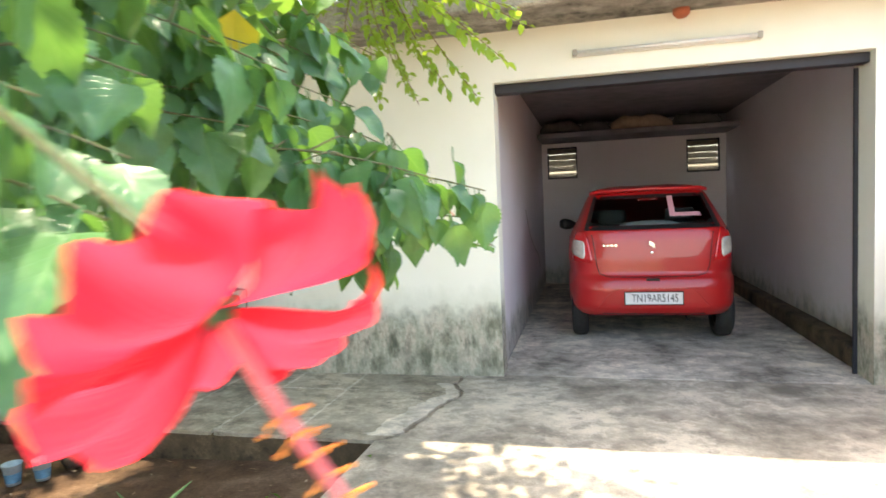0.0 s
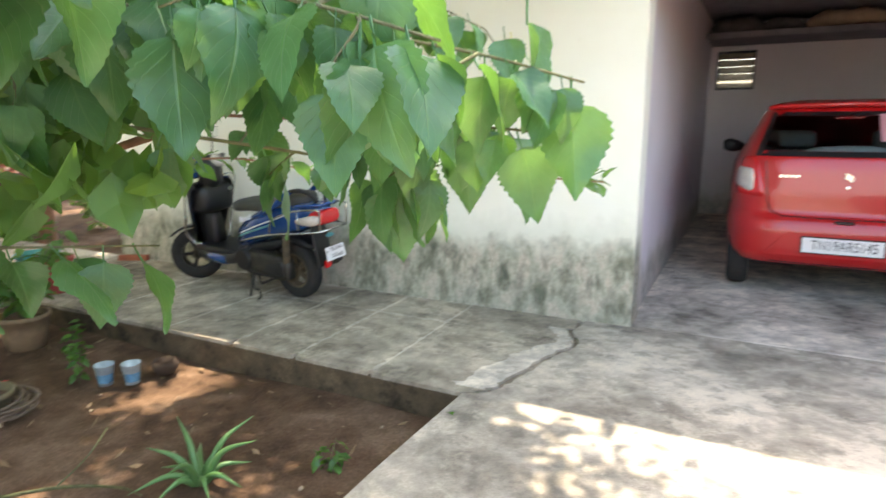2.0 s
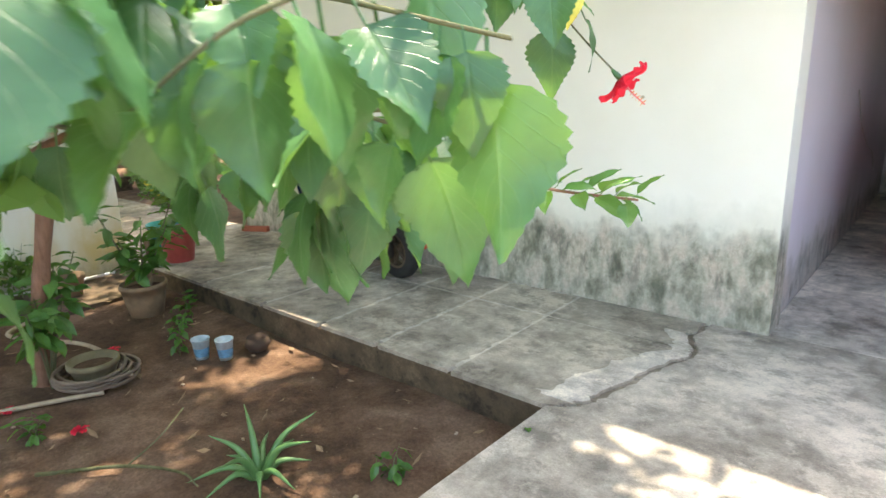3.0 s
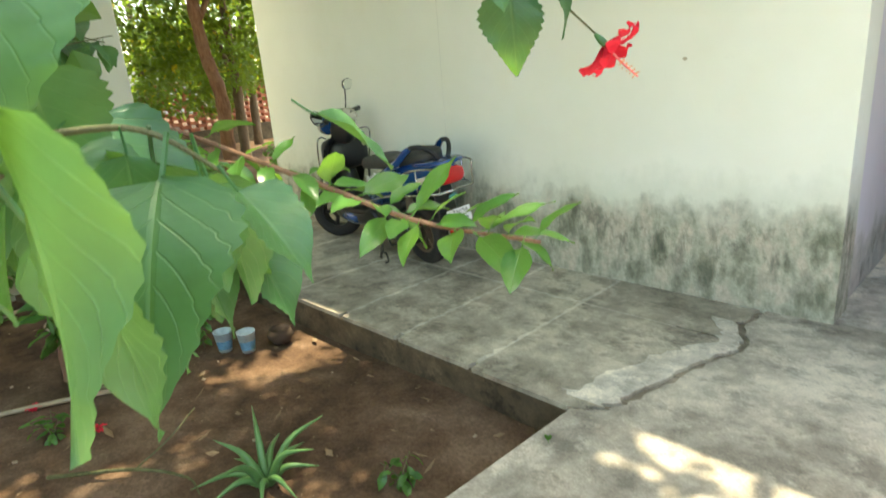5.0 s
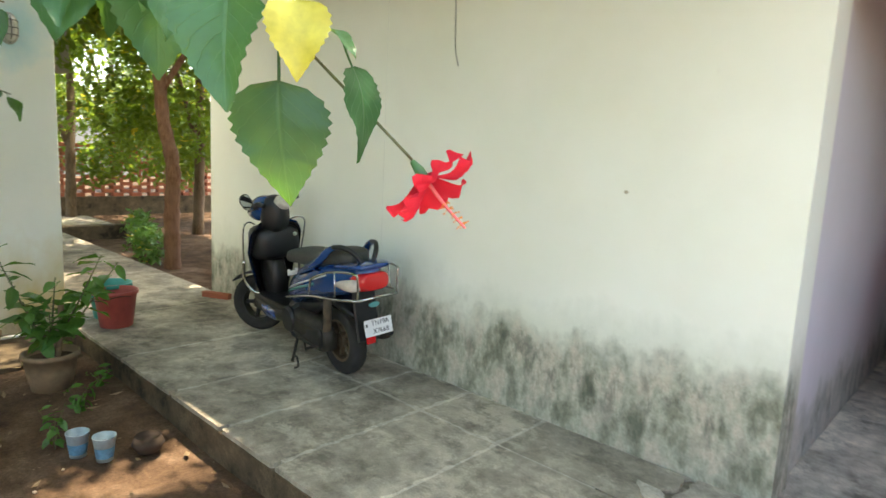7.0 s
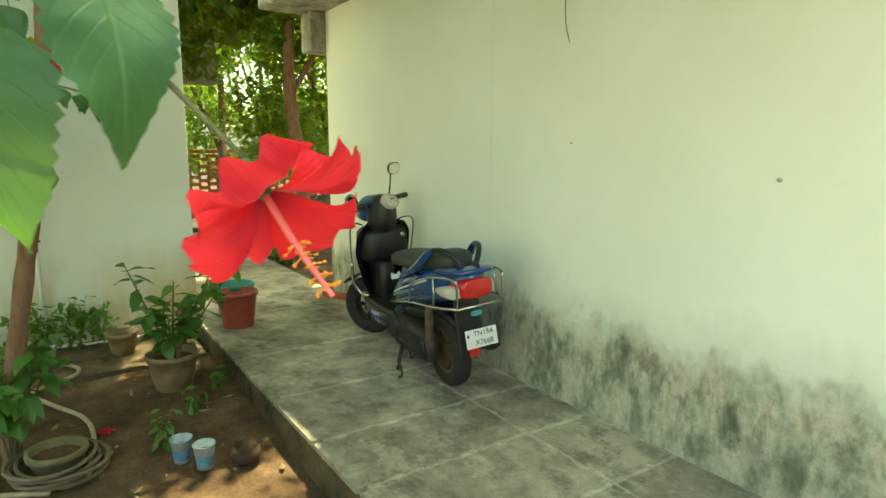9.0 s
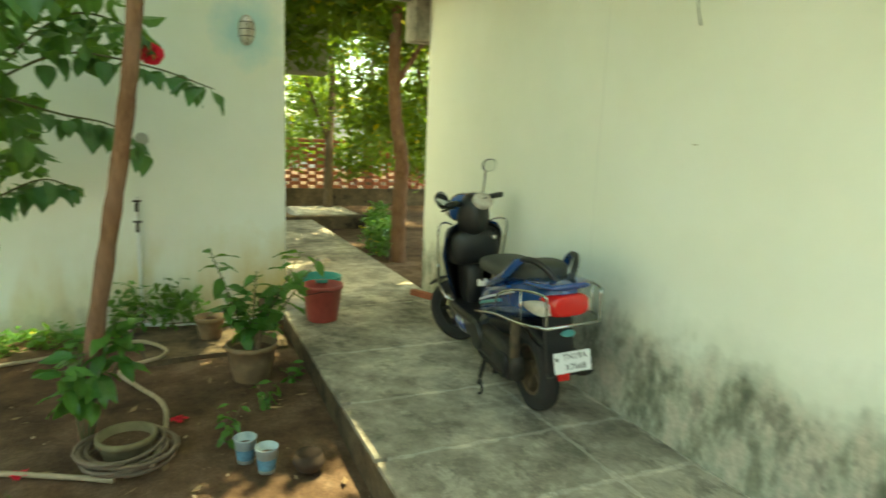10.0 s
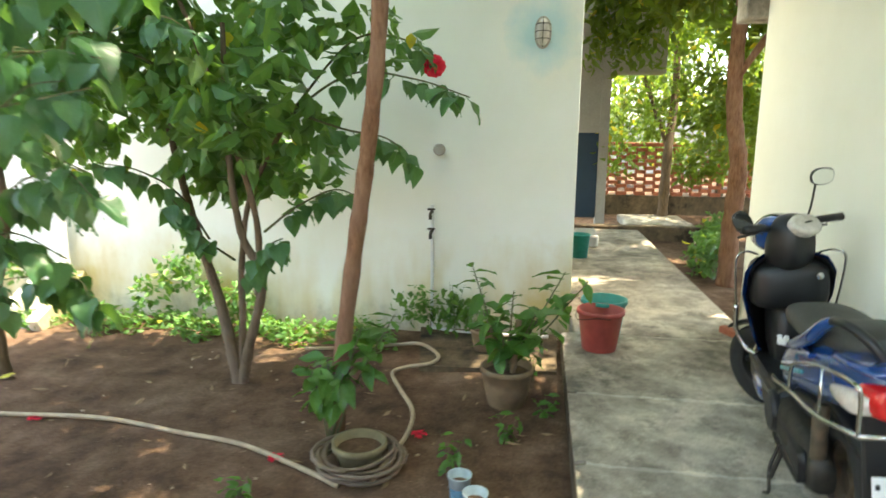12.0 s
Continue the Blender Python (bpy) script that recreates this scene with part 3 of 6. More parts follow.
limb(hib, [(-2.3, 0.3, -0.02), (-2.25, 0.4, 0.7), (-2.0, 0.6, 1.4), (-1.5, 0.85, 1.75)], 0.035, 0.014, M_BARK)
limb(hib, [(-2.3, 0.28, -0.02), (-2.4, 0.5, 0.8), (-2.2, 1.0, 1.6), (-1.7, 1.6, 2.1)], 0.03, 0.012, M_BARK)
limb(hib, [(-2.32, 0.3, -0.02), (-2.5, 0.2, 0.9), (-2.4, 0.2, 1.8), (-2.0, 0.3, 2.6)], 0.03, 0.012, M_BARK)
TWIGS = [
    # points, leaf count, size, seed
    ([(-1.5, 0.85, 1.75), (-1.0, 1.1, 1.66), (-0.62, 1.25, 1.61), (-0.38, 1.36, 1.57), (-0.24, 1.45, 1.53)], 30, 1.0, 1),
    ([(-1.5, 0.85, 1.75), (-1.05, 1.28, 1.68), (-0.72, 1.46, 1.57), (-0.48, 1.5, 1.49), (-0.3, 1.44, 1.47)], 20, 1.0, 2),
    ([(-0.9, 1.15, 1.65), (-0.6, 1.18, 1.63), (-0.45, 1.2, 1.6), (-0.32, 1.22, 1.56)], 18, 1.05, 12),
    ([(-1.1, 1.3, 1.5), (-0.8, 1.5, 1.44), (-0.62, 1.58, 1.41), (-0.52, 1.6, 1.41)], 7, 1.0, 13),
    ([(-1.5, 1.0, 1.9), (-1.1, 1.2, 1.9), (-0.8, 1.4, 1.85), (-0.62, 1.6, 1.78)], 34, 1.1, 14),
    ([(-1.5, 1.0, 1.9), (-1.2, 1.35, 2.05), (-0.9, 1.5, 2.0), (-0.68, 1.66, 1.9)], 34, 1.1, 15),
    ([(-1.5, 1.0, 1.9), (-1.1, 1.05, 1.8), (-0.85, 1.2, 1.78), (-0.66, 1.4, 1.72)], 34, 1.1, 16),
    ([(-1.5, 0.7, 1.8), (-1.1, 0.75, 1.74), (-0.8, 0.9, 1.7), (-0.6, 1.05, 1.66)], 34, 1.1, 17),
    ([(-1.7, 1.6, 2.1), (-1.2, 1.8, 1.95), (-0.85, 1.95, 1.80), (-0.66, 2.12, 1.70)], 20, 1.0, 3),
    ([(-1.5, 0.85, 1.75), (-1.1, 0.78, 1.9), (-0.75, 0.85, 1.85), (-0.5, 0.98, 1.74)], 24, 1.0, 4),
    ([(-2.0, 0.6, 1.4), (-1.5, 0.9, 1.4), (-1.1, 1.1, 1.32), (-0.85, 1.3, 1.3)], 18, 1.0, 5),
    ([(-2.0, 0.3, 2.6), (-1.5, 0.5, 2.4), (-1.0, 0.8, 2.15), (-0.6, 1.15, 1.98)], 30, 1.1, 6),
    ([(-1.7, 1.6, 2.1), (-1.3, 1.5, 2.2), (-0.9, 1.6, 2.1), (-0.6, 1.75, 1.95)], 26, 1.0, 7),
    ([(-2.0, 0.6, 1.4), (-1.7, 0.4, 1.6), (-1.2, 0.4, 1.65), (-0.8, 0.55, 1.62)], 24, 1.0, 8),
    ([(-2.0, 0.6, 1.4), (-1.9, 1.2, 1.6), (-2.0, 1.7, 1.6), (-2.0, 2.05, 1.65)], 24, 1.0, 9),
    ([(-2.2, 1.0, 1.6), (-2.4, 1.3, 1.6), (-2.5, 1.6, 1.45)], 18, 1.0, 10),
    ([(-1.5, 0.85, 1.75), (-1.2, 0.7, 1.62), (-0.85, 0.62, 1.52), (-0.55, 0.62, 1.45)], 30, 1.0, 31),
    ([(-2.0, 0.6, 1.4), (-1.5, 0.7, 1.45), (-1.0, 0.75, 1.38), (-0.65, 0.75, 1.3)], 30, 1.0, 32),
    ([(-1.7, 0.4, 1.6), (-1.2, 0.5, 1.85), (-0.8, 0.6, 1.92), (-0.5, 0.7, 1.85)], 32, 1.0, 33),
    ([(-2.0, 0.6, 1.4), (-1.4, 1.0, 1.5), (-1.1, 1.15, 1.55), (-0.8, 1.3, 1.6)], 30, 1.0, 34),
    ([(-1.7, 1.6, 2.1), (-1.4, 1.4, 1.95), (-1.1, 1.4, 1.85), (-0.75, 1.5, 1.75)], 30, 1.0, 35),
    ([(-2.0, 0.3, 2.6), (-1.4, 0.6, 2.3), (-0.9, 0.75, 2.1), (-0.55, 0.9, 2.0)], 30, 1.0, 36),
    ([(-1.7, 1.6, 2.1), (-1.3, 1.9, 2.2), (-1.0, 2.1, 2.15), (-0.8, 2.3, 2.05)], 26, 0.9, 37),
    ([(-2.2, 1.0, 1.6), (-2.1, 1.5, 1.85), (-1.95, 1.9, 1.9), (-1.9, 2.2, 1.85)], 26, 1.1, 38),
    ([(-2.4, 0.5, 0.8), (-2.6, 0.9, 1.1), (-2.5, 1.3, 1.25), (-2.4, 1.6, 1.2)], 24, 1.0, 39),
    ([(-2.2, 1.0, 1.6), (-2.3, 1.4, 1.7), (-2.2, 1.75, 1.75), (-2.1, 2.0, 1.72)], 32, 1.2, 41),
    ([(-2.4, 0.5, 0.8), (-2.6, 1.1, 1.3), (-2.5, 1.5, 1.45), (-2.35, 1.75, 1.38)], 32, 1.2, 42),
    ([(-2.2, 1.0, 1.6), (-2.5, 1.3, 1.9), (-2.5, 1.6, 2.0), (-2.4, 1.9, 1.98)], 34, 1.2, 43),
    ([(-2.4, 0.5, 0.8), (-2.75, 0.9, 1.0), (-2.75, 1.3, 1.05), (-2.6, 1.5, 1.0)], 24, 1.1, 44),
    ([(-2.0, 0.3, 2.6), (-1.6, 0.9, 2.6), (-1.2, 1.5, 2.5), (-0.9, 1.9, 2.3)], 30, 1.1, 11),
]
for pts, cnt, size, seed in TWIGS:
    line = leafy(hib, rel(hib, pts), 0.0038, 0.0016, cnt if seed < 20 else int(cnt * 0.8), HIB, seed, size, 0.15, (30, 88), 100, leafsize=(0.65, 1.3))
    g = random.Random(100 + seed)
    for k in range(5):
        a = line[int((0.3 + 0.13 * k) * (len(line) - 1))]
        d = Vector((g.uniform(-0.1, 0.1), g.uniform(-0.16, 0.16), g.uniform(-0.1, 0.08)))
        leafy(hib, [a, a + d * 0.5 + Vector((0.02, 0, 0.015)), a + d], 0.0025, 0.0012, 5, HIB, seed * 10 + k, size, 0.35, (30, 88), 110, leafsize=(0.5, 1.25))
# high clumps are unseen, added to dapple the driveway and shade the near leaves
crown("crown", [(x + 2.3, y - 0.3, z, a, c, d) for x, y, z, a, c, d in ((-0.1, 3.5, 3.35, 0.5, 0.4, 0.25), (-0.3, 2.2, 3.05, 0.35, 0.35, 0.15), (-0.35, 2.9, 3.35, 0.5, 0.5, 0.25), (0.0, 2.5, 3.4, 0.35, 0.4, 0.2), (-0.6, 3.7, 3.35, 0.5, 0.4, 0.25), (-0.5, 3.1, 3.3, 0.6, 0.5, 0.3), (-1.1, 3.3, 3.3, 0.6, 0.6, 0.3), (-0.5, 2.3, 3.2, 0.5, 0.5, 0.3), (-1.0, 0.7, 2.85, 0.6, 0.6, 0.35), (-1.3, 1.5, 2.9, 0.6, 0.6, 0.35), (-1.9, 0.6, 3.0, 0.6, 0.6, 0.4), (-2.1, 1.6, 3.0, 0.6, 0.6, 0.4), (-0.5, 1.4, 3.1, 0.45, 0.5, 0.3), (-1.7, 2.6, 2.9, 0.5, 0.5, 0.3), (-1.6, 0.2, 2.4, 0.5, 0.4, 0.4), (-2.4, 0.6, 2.2, 0.4, 0.5, 0.5))], 4300, 0.09, M_CROWN, hib, 77, 45, 0.7)
# twig that carries the hanging flower
fl_tw = [(-0.66, 2.12, 1.70), (-0.645, 2.19, 1.65), (-0.613, 2.252, 1.587), (-0.572, 2.298, 1.528)]
part("branch", tube(spline(rel(hib, fl_tw), 6), 0.0018, 6), M_TWIG, hib, smooth=True)
for at, hd, tl, rl, sz in (((-0.635, 2.17, 1.60), -121, 84, 6, 1.35), ((-0.60, 2.10, 1.67), -135, 72, 18, 1.2), ((-0.60, 2.235, 1.62), -62, 58, 10, 0.95), ((-0.61, 2.21, 1.655), -70, 30, 0, 0.5), ((-0.68, 2.08, 1.71), -100, 60, -15, 1.0), ((-0.72, 2.02, 1.72), -130, 55, 10, 1.1)):
    part_of("leaf", HIB[tl % 5], hib, leaf_pose(Vector(at) - hib.location, hd, tl, rl, sz))


def flower_mats():
    k = Mat("red_petal")
    uv = k.n("ShaderNodeUVMap")
    sp = k.n("ShaderNodeSeparateXYZ")
    k.link(uv.outputs[0], sp.inputs[0])
    wav = k.n("ShaderNodeTexWave", Scale=9.0, Distortion=2.5, Detail=2.0)
    k.link(uv.outputs[0], wav.inputs["Vector"])
    col = k.ramp(sp.outputs[1], (0.02, (0.16, 0.004, 0.02)), (0.3, (0.66, 0.012, 0.04)), (1.0, (0.78, 0.03, 0.06)))
    k.color(k.mix(k.math("MULTIPLY", wav.outputs["Fac"], 0.25), col, (0.5, 0.008, 0.03))).set(rough=0.6, spec=0.25)
    k.bump(wav.outputs["Fac"], 0.25, 0.002)
    k.translucent((0.9, 0.05, 0.1), 0.4)
    return k.m


M_PETAL = flower_mats()
M_PISTIL = simple("coral_pistil", (0.75, 0.16, 0.16), 0.5)
M_ANTHER = simple("orange_anther", (0.8, 0.3, 0.05), 0.7)


def petal_mesh(seed, length=0.066, width=0.092):
    rnd = random.Random(seed)
    bm = bmesh.new()
    uvl = bm.loops.layers.uv.new("UVMap")
    nl, nw = 11, 14
    rows = []
    for i in range(nl + 1):
        t = i / nl
        w = width * (0.14 + 0.9 * t ** 0.75) * (1 if t < 0.75 else 1 - 2.2 * (t - 0.75) ** 1.5)
        row = []
        for j in range(nw + 1):
            u = j / nw * 2 - 1
            end = 1 + 0.03 * math.sin(u * 7 + seed) + 0.02 * math.sin(u * 17 + 2 * seed) - 0.22 * abs(u) ** 2.6 * t
            ruf = 0.006 * t ** 2 * math.sin(u * 8 + seed * 2 + t * 4) * 1.3
            z = 0.024 * math.sin(t * 1.5) - 0.02 * t ** 3 + 0.006 * u * t + ruf
            row.append((bm.verts.new((u * w * 0.5, length * t * end + 0.004, z)), (j / nw, t)))
        rows.append(row)
    for a, b in zip(rows, rows[1:]):
        for j in range(nw):
            q = (a[j], a[j + 1], b[j + 1], b[j])
            f = bm.faces.new([v for v, _ in q])
            f.smooth = True
            for lp, (_, uv) in zip(f.loops, q):
                lp[uvl].uv = uv
    me = bpy.data.meshes.new("petal")
    bm.to_mesh(me)
    bm.free()
    me.materials.append(M_PETAL)
    return me


PETALS = [petal_mesh(s) for s in (1, 2, 3, 4, 5)]


def hib_flower(parent, at, facing, size=1.0, spin=0.0, reflex=0.0):
    """A flower as part of its bush: petals, calyx, pistil with anthers, facing along a direction."""
    d = Vector(facing).normalized()
    m = Matrix.Translation(Vector(at) - parent.location) @ d.to_track_quat("Z", "Y").to_matrix().to_4x4() @ pose(0, 0, 0, 0, 0, spin) @ Matrix.Scale(size, 4)
    core = part("flower", lathe([(0.0, -0.03), (0.004, -0.028), (0.0075, -0.012), (0.007, 0.0), (0.004, 0.004), (0.0, 0.004)], 10), M_LEAF, parent, "red hibiscus flower", True)
    core.matrix_basis = m
    for i in range(5):
        part_of("petal", PETALS[i], core, pose(0, 0, 0, 0, 0, 72 * i) @ pose(0, 0, 0, (8, 22, 4, 26, 12)[i] - reflex, 14, 0))
    line = spline([(0, 0, 0), (0, -0.003, 0.045), (0.003, -0.002, 0.09)], 5)
    part("pistil", tube(line, [0.003 - 0.0012 * i / 10 for i in range(len(line))], 7), M_PISTIL, core, smooth=True)
    bm = bmesh.new()
    rr = random.Random(5)
    for i in range(46):
        f = rr.uniform(0.5, 0.98)
        p = Vector(line[int(f * (len(line) - 1))])
        a = rr.uniform(0, 6.283)
        q = p + Vector((math.cos(a), math.sin(a), 0.35)) * rr.uniform(0.005, 0.010)
        add_tube(bm, [p, q], 0.00035, 3, False)
        bmesh.ops.create_icosphere(bm, subdivisions=1, radius=0.0012, matrix=Matrix.Translation(q))
    part("stamen", bm, M_ANTHER, core)
    return core


hib_flower(hib, (-0.557, 2.303, 1.51), (0.64, 0.24, -0.73), 0.8, 50)
hib_flower(hib, (-0.131, 0.192, 1.464), (0.633, -0.21, -0.75), 0.95, 54, 16)
for at, hd, tl, rl, sz in (((-0.315, 1.452, 1.605), -80, 82, 5, 1.35), ((-0.45, 1.50, 1.52), 70, 60, -15, 1.1), ((-0.47, 1.60, 1.44), 20, 70, 0, 1.2), ((-0.52, 1.55, 1.45), 80, 65, 20, 1.2), ((-0.50, 1.72, 1.47), -40, 30, 0, 0.9)):
    part_of("leaf", HIB[int(tl) % 5], hib, leaf_pose(Vector(at) - hib.location, hd, tl, rl, sz))
part("branch", tube(spline(rel(hib, [(-0.8, 0.55, 1.62), (-0.5, 0.4, 1.62), (-0.3, 0.26, 1.56), (-0.15, 0.198, 1.486)]), 6), 0.002, 6), M_TWIG, hib, smooth=True)
M_YLEAF = simple("yellowed_leaf", (0.62, 0.55, 0.06), 0.5, 0, 0.25, 60)
ye = HIB[2].copy()
ye.materials.clear()
ye.materials.append(M_YLEAF)
tagged(part_of("leaf", ye, hib, leaf_pose(Vector((-0.612, 2.175, 1.675)) - hib.location, -120, 76, 0, 0.85)), "yellowed leaf")
g = random.Random(91)
near = [(-0.42, 0.40, 1.60), (-0.40, 0.44, 1.50), (-0.50, 0.45, 1.42), (-0.55, 0.68, 1.72), (-0.48, 0.6, 1.66), (-0.58, 1.0, 1.80), (-0.62, 0.8, 1.55), (-0.50, 0.5, 1.74), (-0.44, 0.52, 1.56), (-0.66, 0.9, 1.45), (-0.7, 1.2, 1.9), (-0.56, 0.75, 1.86)]
for x, y, z in near:
    tip = Vector((x, y, z))
    leafy(hib, rel(hib, [tip + Vector((-0.35, -0.02, 0.05)), tip + Vector((-0.15, 0.0, 0.05)), tip]), 0.0025, 0.0012, 9, HIB, int(1000 * abs(x * y)), 1.05, 0.1, (30, 85), 110)
crown("foliage", [(x + 2.3, y - 0.3, z, r, r, r * 0.9) for x, y, z, r in ((-1.0, 1.35, 1.95, 0.3), (-1.15, 1.5, 1.6, 0.3), (-0.85, 1.25, 2.1, 0.24), (-1.3, 1.65, 2.2, 0.35), (-1.05, 1.3, 1.45, 0.22), (-1.2, 1.6, 1.9, 0.3), (-0.95, 1.7, 2.15, 0.3), (-0.75, 1.1, 1.95, 0.2))], 620, 0.095, M_CROWN, hib, 78, 50, 0.8)

# ---- twig with oval leaves ----
jas = thing("jasmine_bush", (-1.9, 0.9, 0.02), "thin-stemmed bush with glossy oval leaves beside the driveway", "shrub")
limb(jas, [(-1.9, 0.9, -0.02), (-1.8, 1.1, 0.7), (-1.45, 1.4, 1.3), (-1.0, 1.55, 1.5)], 0.02, 0.007, M_BARKR)
leafy(jas, rel(jas, [(-1.0, 1.55, 1.5), (-0.75, 1.63, 1.48), (-0.5, 1.69, 1.42), (-0.38, 1.72, 1.387), (-0.275, 1.745, 1.378)]), 0.0035, 0.0014, 38, OVAL, 21, 0.72, 0.35, (-50, 45), 80, M_BARKR)
leafy(jas, rel(jas, [(-1.45, 1.4, 1.3), (-1.2, 1.7, 1.4), (-1.0, 1.95, 1.35)]), 0.004, 0.0015, 18, OVAL, 22, 1.0, 0.3, (-35, 45), 80, M_BARKR)


# ---- trees ----
def tree(name, at, label, limbs, blobs, count, size, bark_mat, leaf, seed, droop=35, narrow=0.5, category="tree"):
    t = thing(name, at, label, category)
    for i, (pts, r0, r1) in enumerate(limbs):
        line = spline([Vector(p) - Vector(at) for p in pts], 7)
        n = len(line)
        part("trunk" if i == 0 else "limb", tube(line, [(r0 + (r1 - r0) * k / (n - 1)) * (1 + 0.08 * math.sin(k * 2.1 + i)) for k in range(n)], 10), bark_mat, t, smooth=True)
    o = Vector(at)
    crown("crown", [(b[0] - o.x, b[1] - o.y, b[2] - o.z, *b[3:]) for b in blobs], count, size, leaf, t, seed, droop, narrow)
    return t


def blobs_in(seed, n, lo, hi, r):
    g = random.Random(seed)
    return [(*(g.uniform(lo[i], hi[i]) for i in range(3)), *(g.uniform(*r) for _ in range(3))) for _ in range(n)]


# crown is out of view; its spread and second clump list shade soil and ledge
tree("garden_tree", (-3.62, 1.97, 0.0), "slender garden tree with reddish brown trunk and crown above the garden",
     [([(-3.62, 1.97, -0.05), (-3.59, 2.0, 0.35), (-3.5, 2.12, 1.03), (-3.45, 2.21, 1.54), (-3.4, 2.28, 2.1), (-3.3, 2.3, 2.8), (-3.2, 2.2, 3.6)], 0.043, 0.03),
      ([(-3.36, 2.19, 2.5), (-3.0, 2.0, 3.1), (-2.4, 1.7, 3.6)], 0.03, 0.012), ([(-3.36, 2.2, 2.6), (-3.7, 2.5, 3.2), (-4.2, 2.8, 3.7)], 0.03, 0.012)],
     blobs_in(5, 46, (-4.6, 0.4, 3.3), (-1.3, 4.2, 4.5), (0.5, 0.9)) + blobs_in(55, 12, (-5.5, 2.7, 3.6), (-4.4, 4.3, 4.4), (0.4, 0.7)), 26000, 0.12, M_BARKR, M_CROWN, 6)
ht = tree("hibiscus_tree", (-4.25, 1.12, 0.0), "many-stemmed hibiscus with dense dark green leaves in bare soil",
     [([(-4.25, 1.12, -0.03), (-4.27, 1.04, 0.35), (-4.28, 0.98, 0.6), (-4.35, 0.83, 0.95), (-4.45, 0.68, 1.3), (-4.6, 0.5, 1.7)], 0.042, 0.018),
      ([(-4.25, 1.13, 0.0), (-4.22, 1.2, 0.25), (-4.2, 1.32, 0.7), (-4.2, 1.2, 1.0), (-4.25, 1.12, 1.5), (-4.3, 1.1, 2.2)], 0.036, 0.015),
      ([(-4.25, 1.12, 0.0), (-4.3, 1.13, 0.4), (-4.32, 1.13, 0.75), (-4.35, 1.2, 1.2), (-4.3, 1.5, 1.7)], 0.026, 0.013),
      ([(-4.2, 1.29, 0.62), (-4.1, 1.35, 1.1), (-4.05, 1.2, 1.7), (-4.0, 0.9, 2.6)], 0.022, 0.012)],
     blobs_in(7, 24, (-4.9, 0.35, 1.35), (-3.6, 1.75, 2.9), (0.25, 0.5)) + [(-4.3, 0.2, 1.7, 0.35, 0.4, 0.35), (-4.2, 0.4, 2.2, 0.4, 0.4, 0.4), (-4.2, 2.0, 2.1, 0.35, 0.35, 0.25)], 3000, 0.13, M_BARK, M_CROWN, 8, 50, 0.7, "shrub")
for k, pts in enumerate((
        [(-4.3, 1.5, 1.7), (-4.2, 1.9, 1.9), (-4.0, 2.3, 1.85), (-3.85, 2.6, 1.75)],
        [(-4.3, 1.5, 1.7), (-4.3, 1.9, 2.1), (-4.5, 2.2, 2.1), (-4.57, 2.3, 2.02)],
        [(-4.2, 1.35, 1.0), (-4.2, 1.55, 1.15), (-4.3, 1.75, 1.25), (-4.35, 1.9, 1.2)],
        [(-4.3, 1.5, 1.7), (-4.2, 1.85, 1.6), (-4.2, 2.1, 1.55), (-4.25, 2.25, 1.42)],
        [(-4.45, 0.85, 0.9), (-4.3, 0.75, 1.2), (-4.15, 0.6, 1.35), (-4.0, 0.45, 1.4)],
        [(-4.2, 1.2, 0.6), (-4.1, 1.3, 0.8), (-4.05, 1.45, 0.95), (-4.0, 1.55, 1.0)],
        [(-4.3, 1.1, 0.8), (-4.15, 1.0, 0.95), (-4.05, 0.95, 1.1), (-4.0, 0.9, 1.2)],
        [(-4.1, 0.9, 1.9), (-3.8, 1.0, 2.1), (-3.6, 1.2, 2.1), (-3.5, 1.4, 2.0)],
        [(-4.1, 0.9, 1.9), (-3.9, 0.7, 2.0), (-3.7, 0.5, 1.9), (-3.6, 0.3, 1.75)])):
    leafy(ht, rel(ht, pts), 0.008, 0.003, 20, HIB, 700 + k, 1.25, 0.25, (20, 85), 110)
hib_flower(ht, (-4.57, 2.3, 1.98), (0.8, 0.2, -0.3), 1.0, 0)
tree("hibiscus_tree", (-4.1, -0.45, 0.0), "leafy hibiscus with crooked stems at the garden edge",
     [([(-4.1, -0.45, -0.03), (-4.05, -0.4, 0.5), (-4.1, -0.3, 1.1), (-3.9, -0.2, 1.9)], 0.05, 0.025),
      ([(-4.08, -0.4, 0.6), (-3.8, -0.2, 1.2), (-3.4, 0.1, 1.8)], 0.03, 0.015)],
     blobs_in(9, 18, (-4.6, -1.2, 1.5), (-3.0, 0.5, 3.0), (0.3, 0.55)), 3600, 0.095, M_BARK, M_CROWN, 10, 50, 0.7, "shrub")
tree("street_tree", (-7.6, 4.95, 0.0), "thin dark-trunked tree beside the path behind the house",
     [([(-7.6, 4.95, -0.05), (-7.6, 4.95, 0.7), (-7.55, 4.95, 1.3), (-7.7, 4.9, 1.9), (-7.75, 4.9, 2.8), (-7.7, 5.0, 4.4)], 0.10, 0.065),
      ([(-7.7, 4.9, 2.2), (-7.8, 5.4, 2.9), (-7.9, 6.0, 3.5)], 0.04, 0.02)],
     blobs_in(11, 46, (-10.5, 3.1, 3.2), (-6.1, 7.0, 5.0), (0.6, 1.0)), 34000, 0.16, M_BARKR, M_FAR, 12)
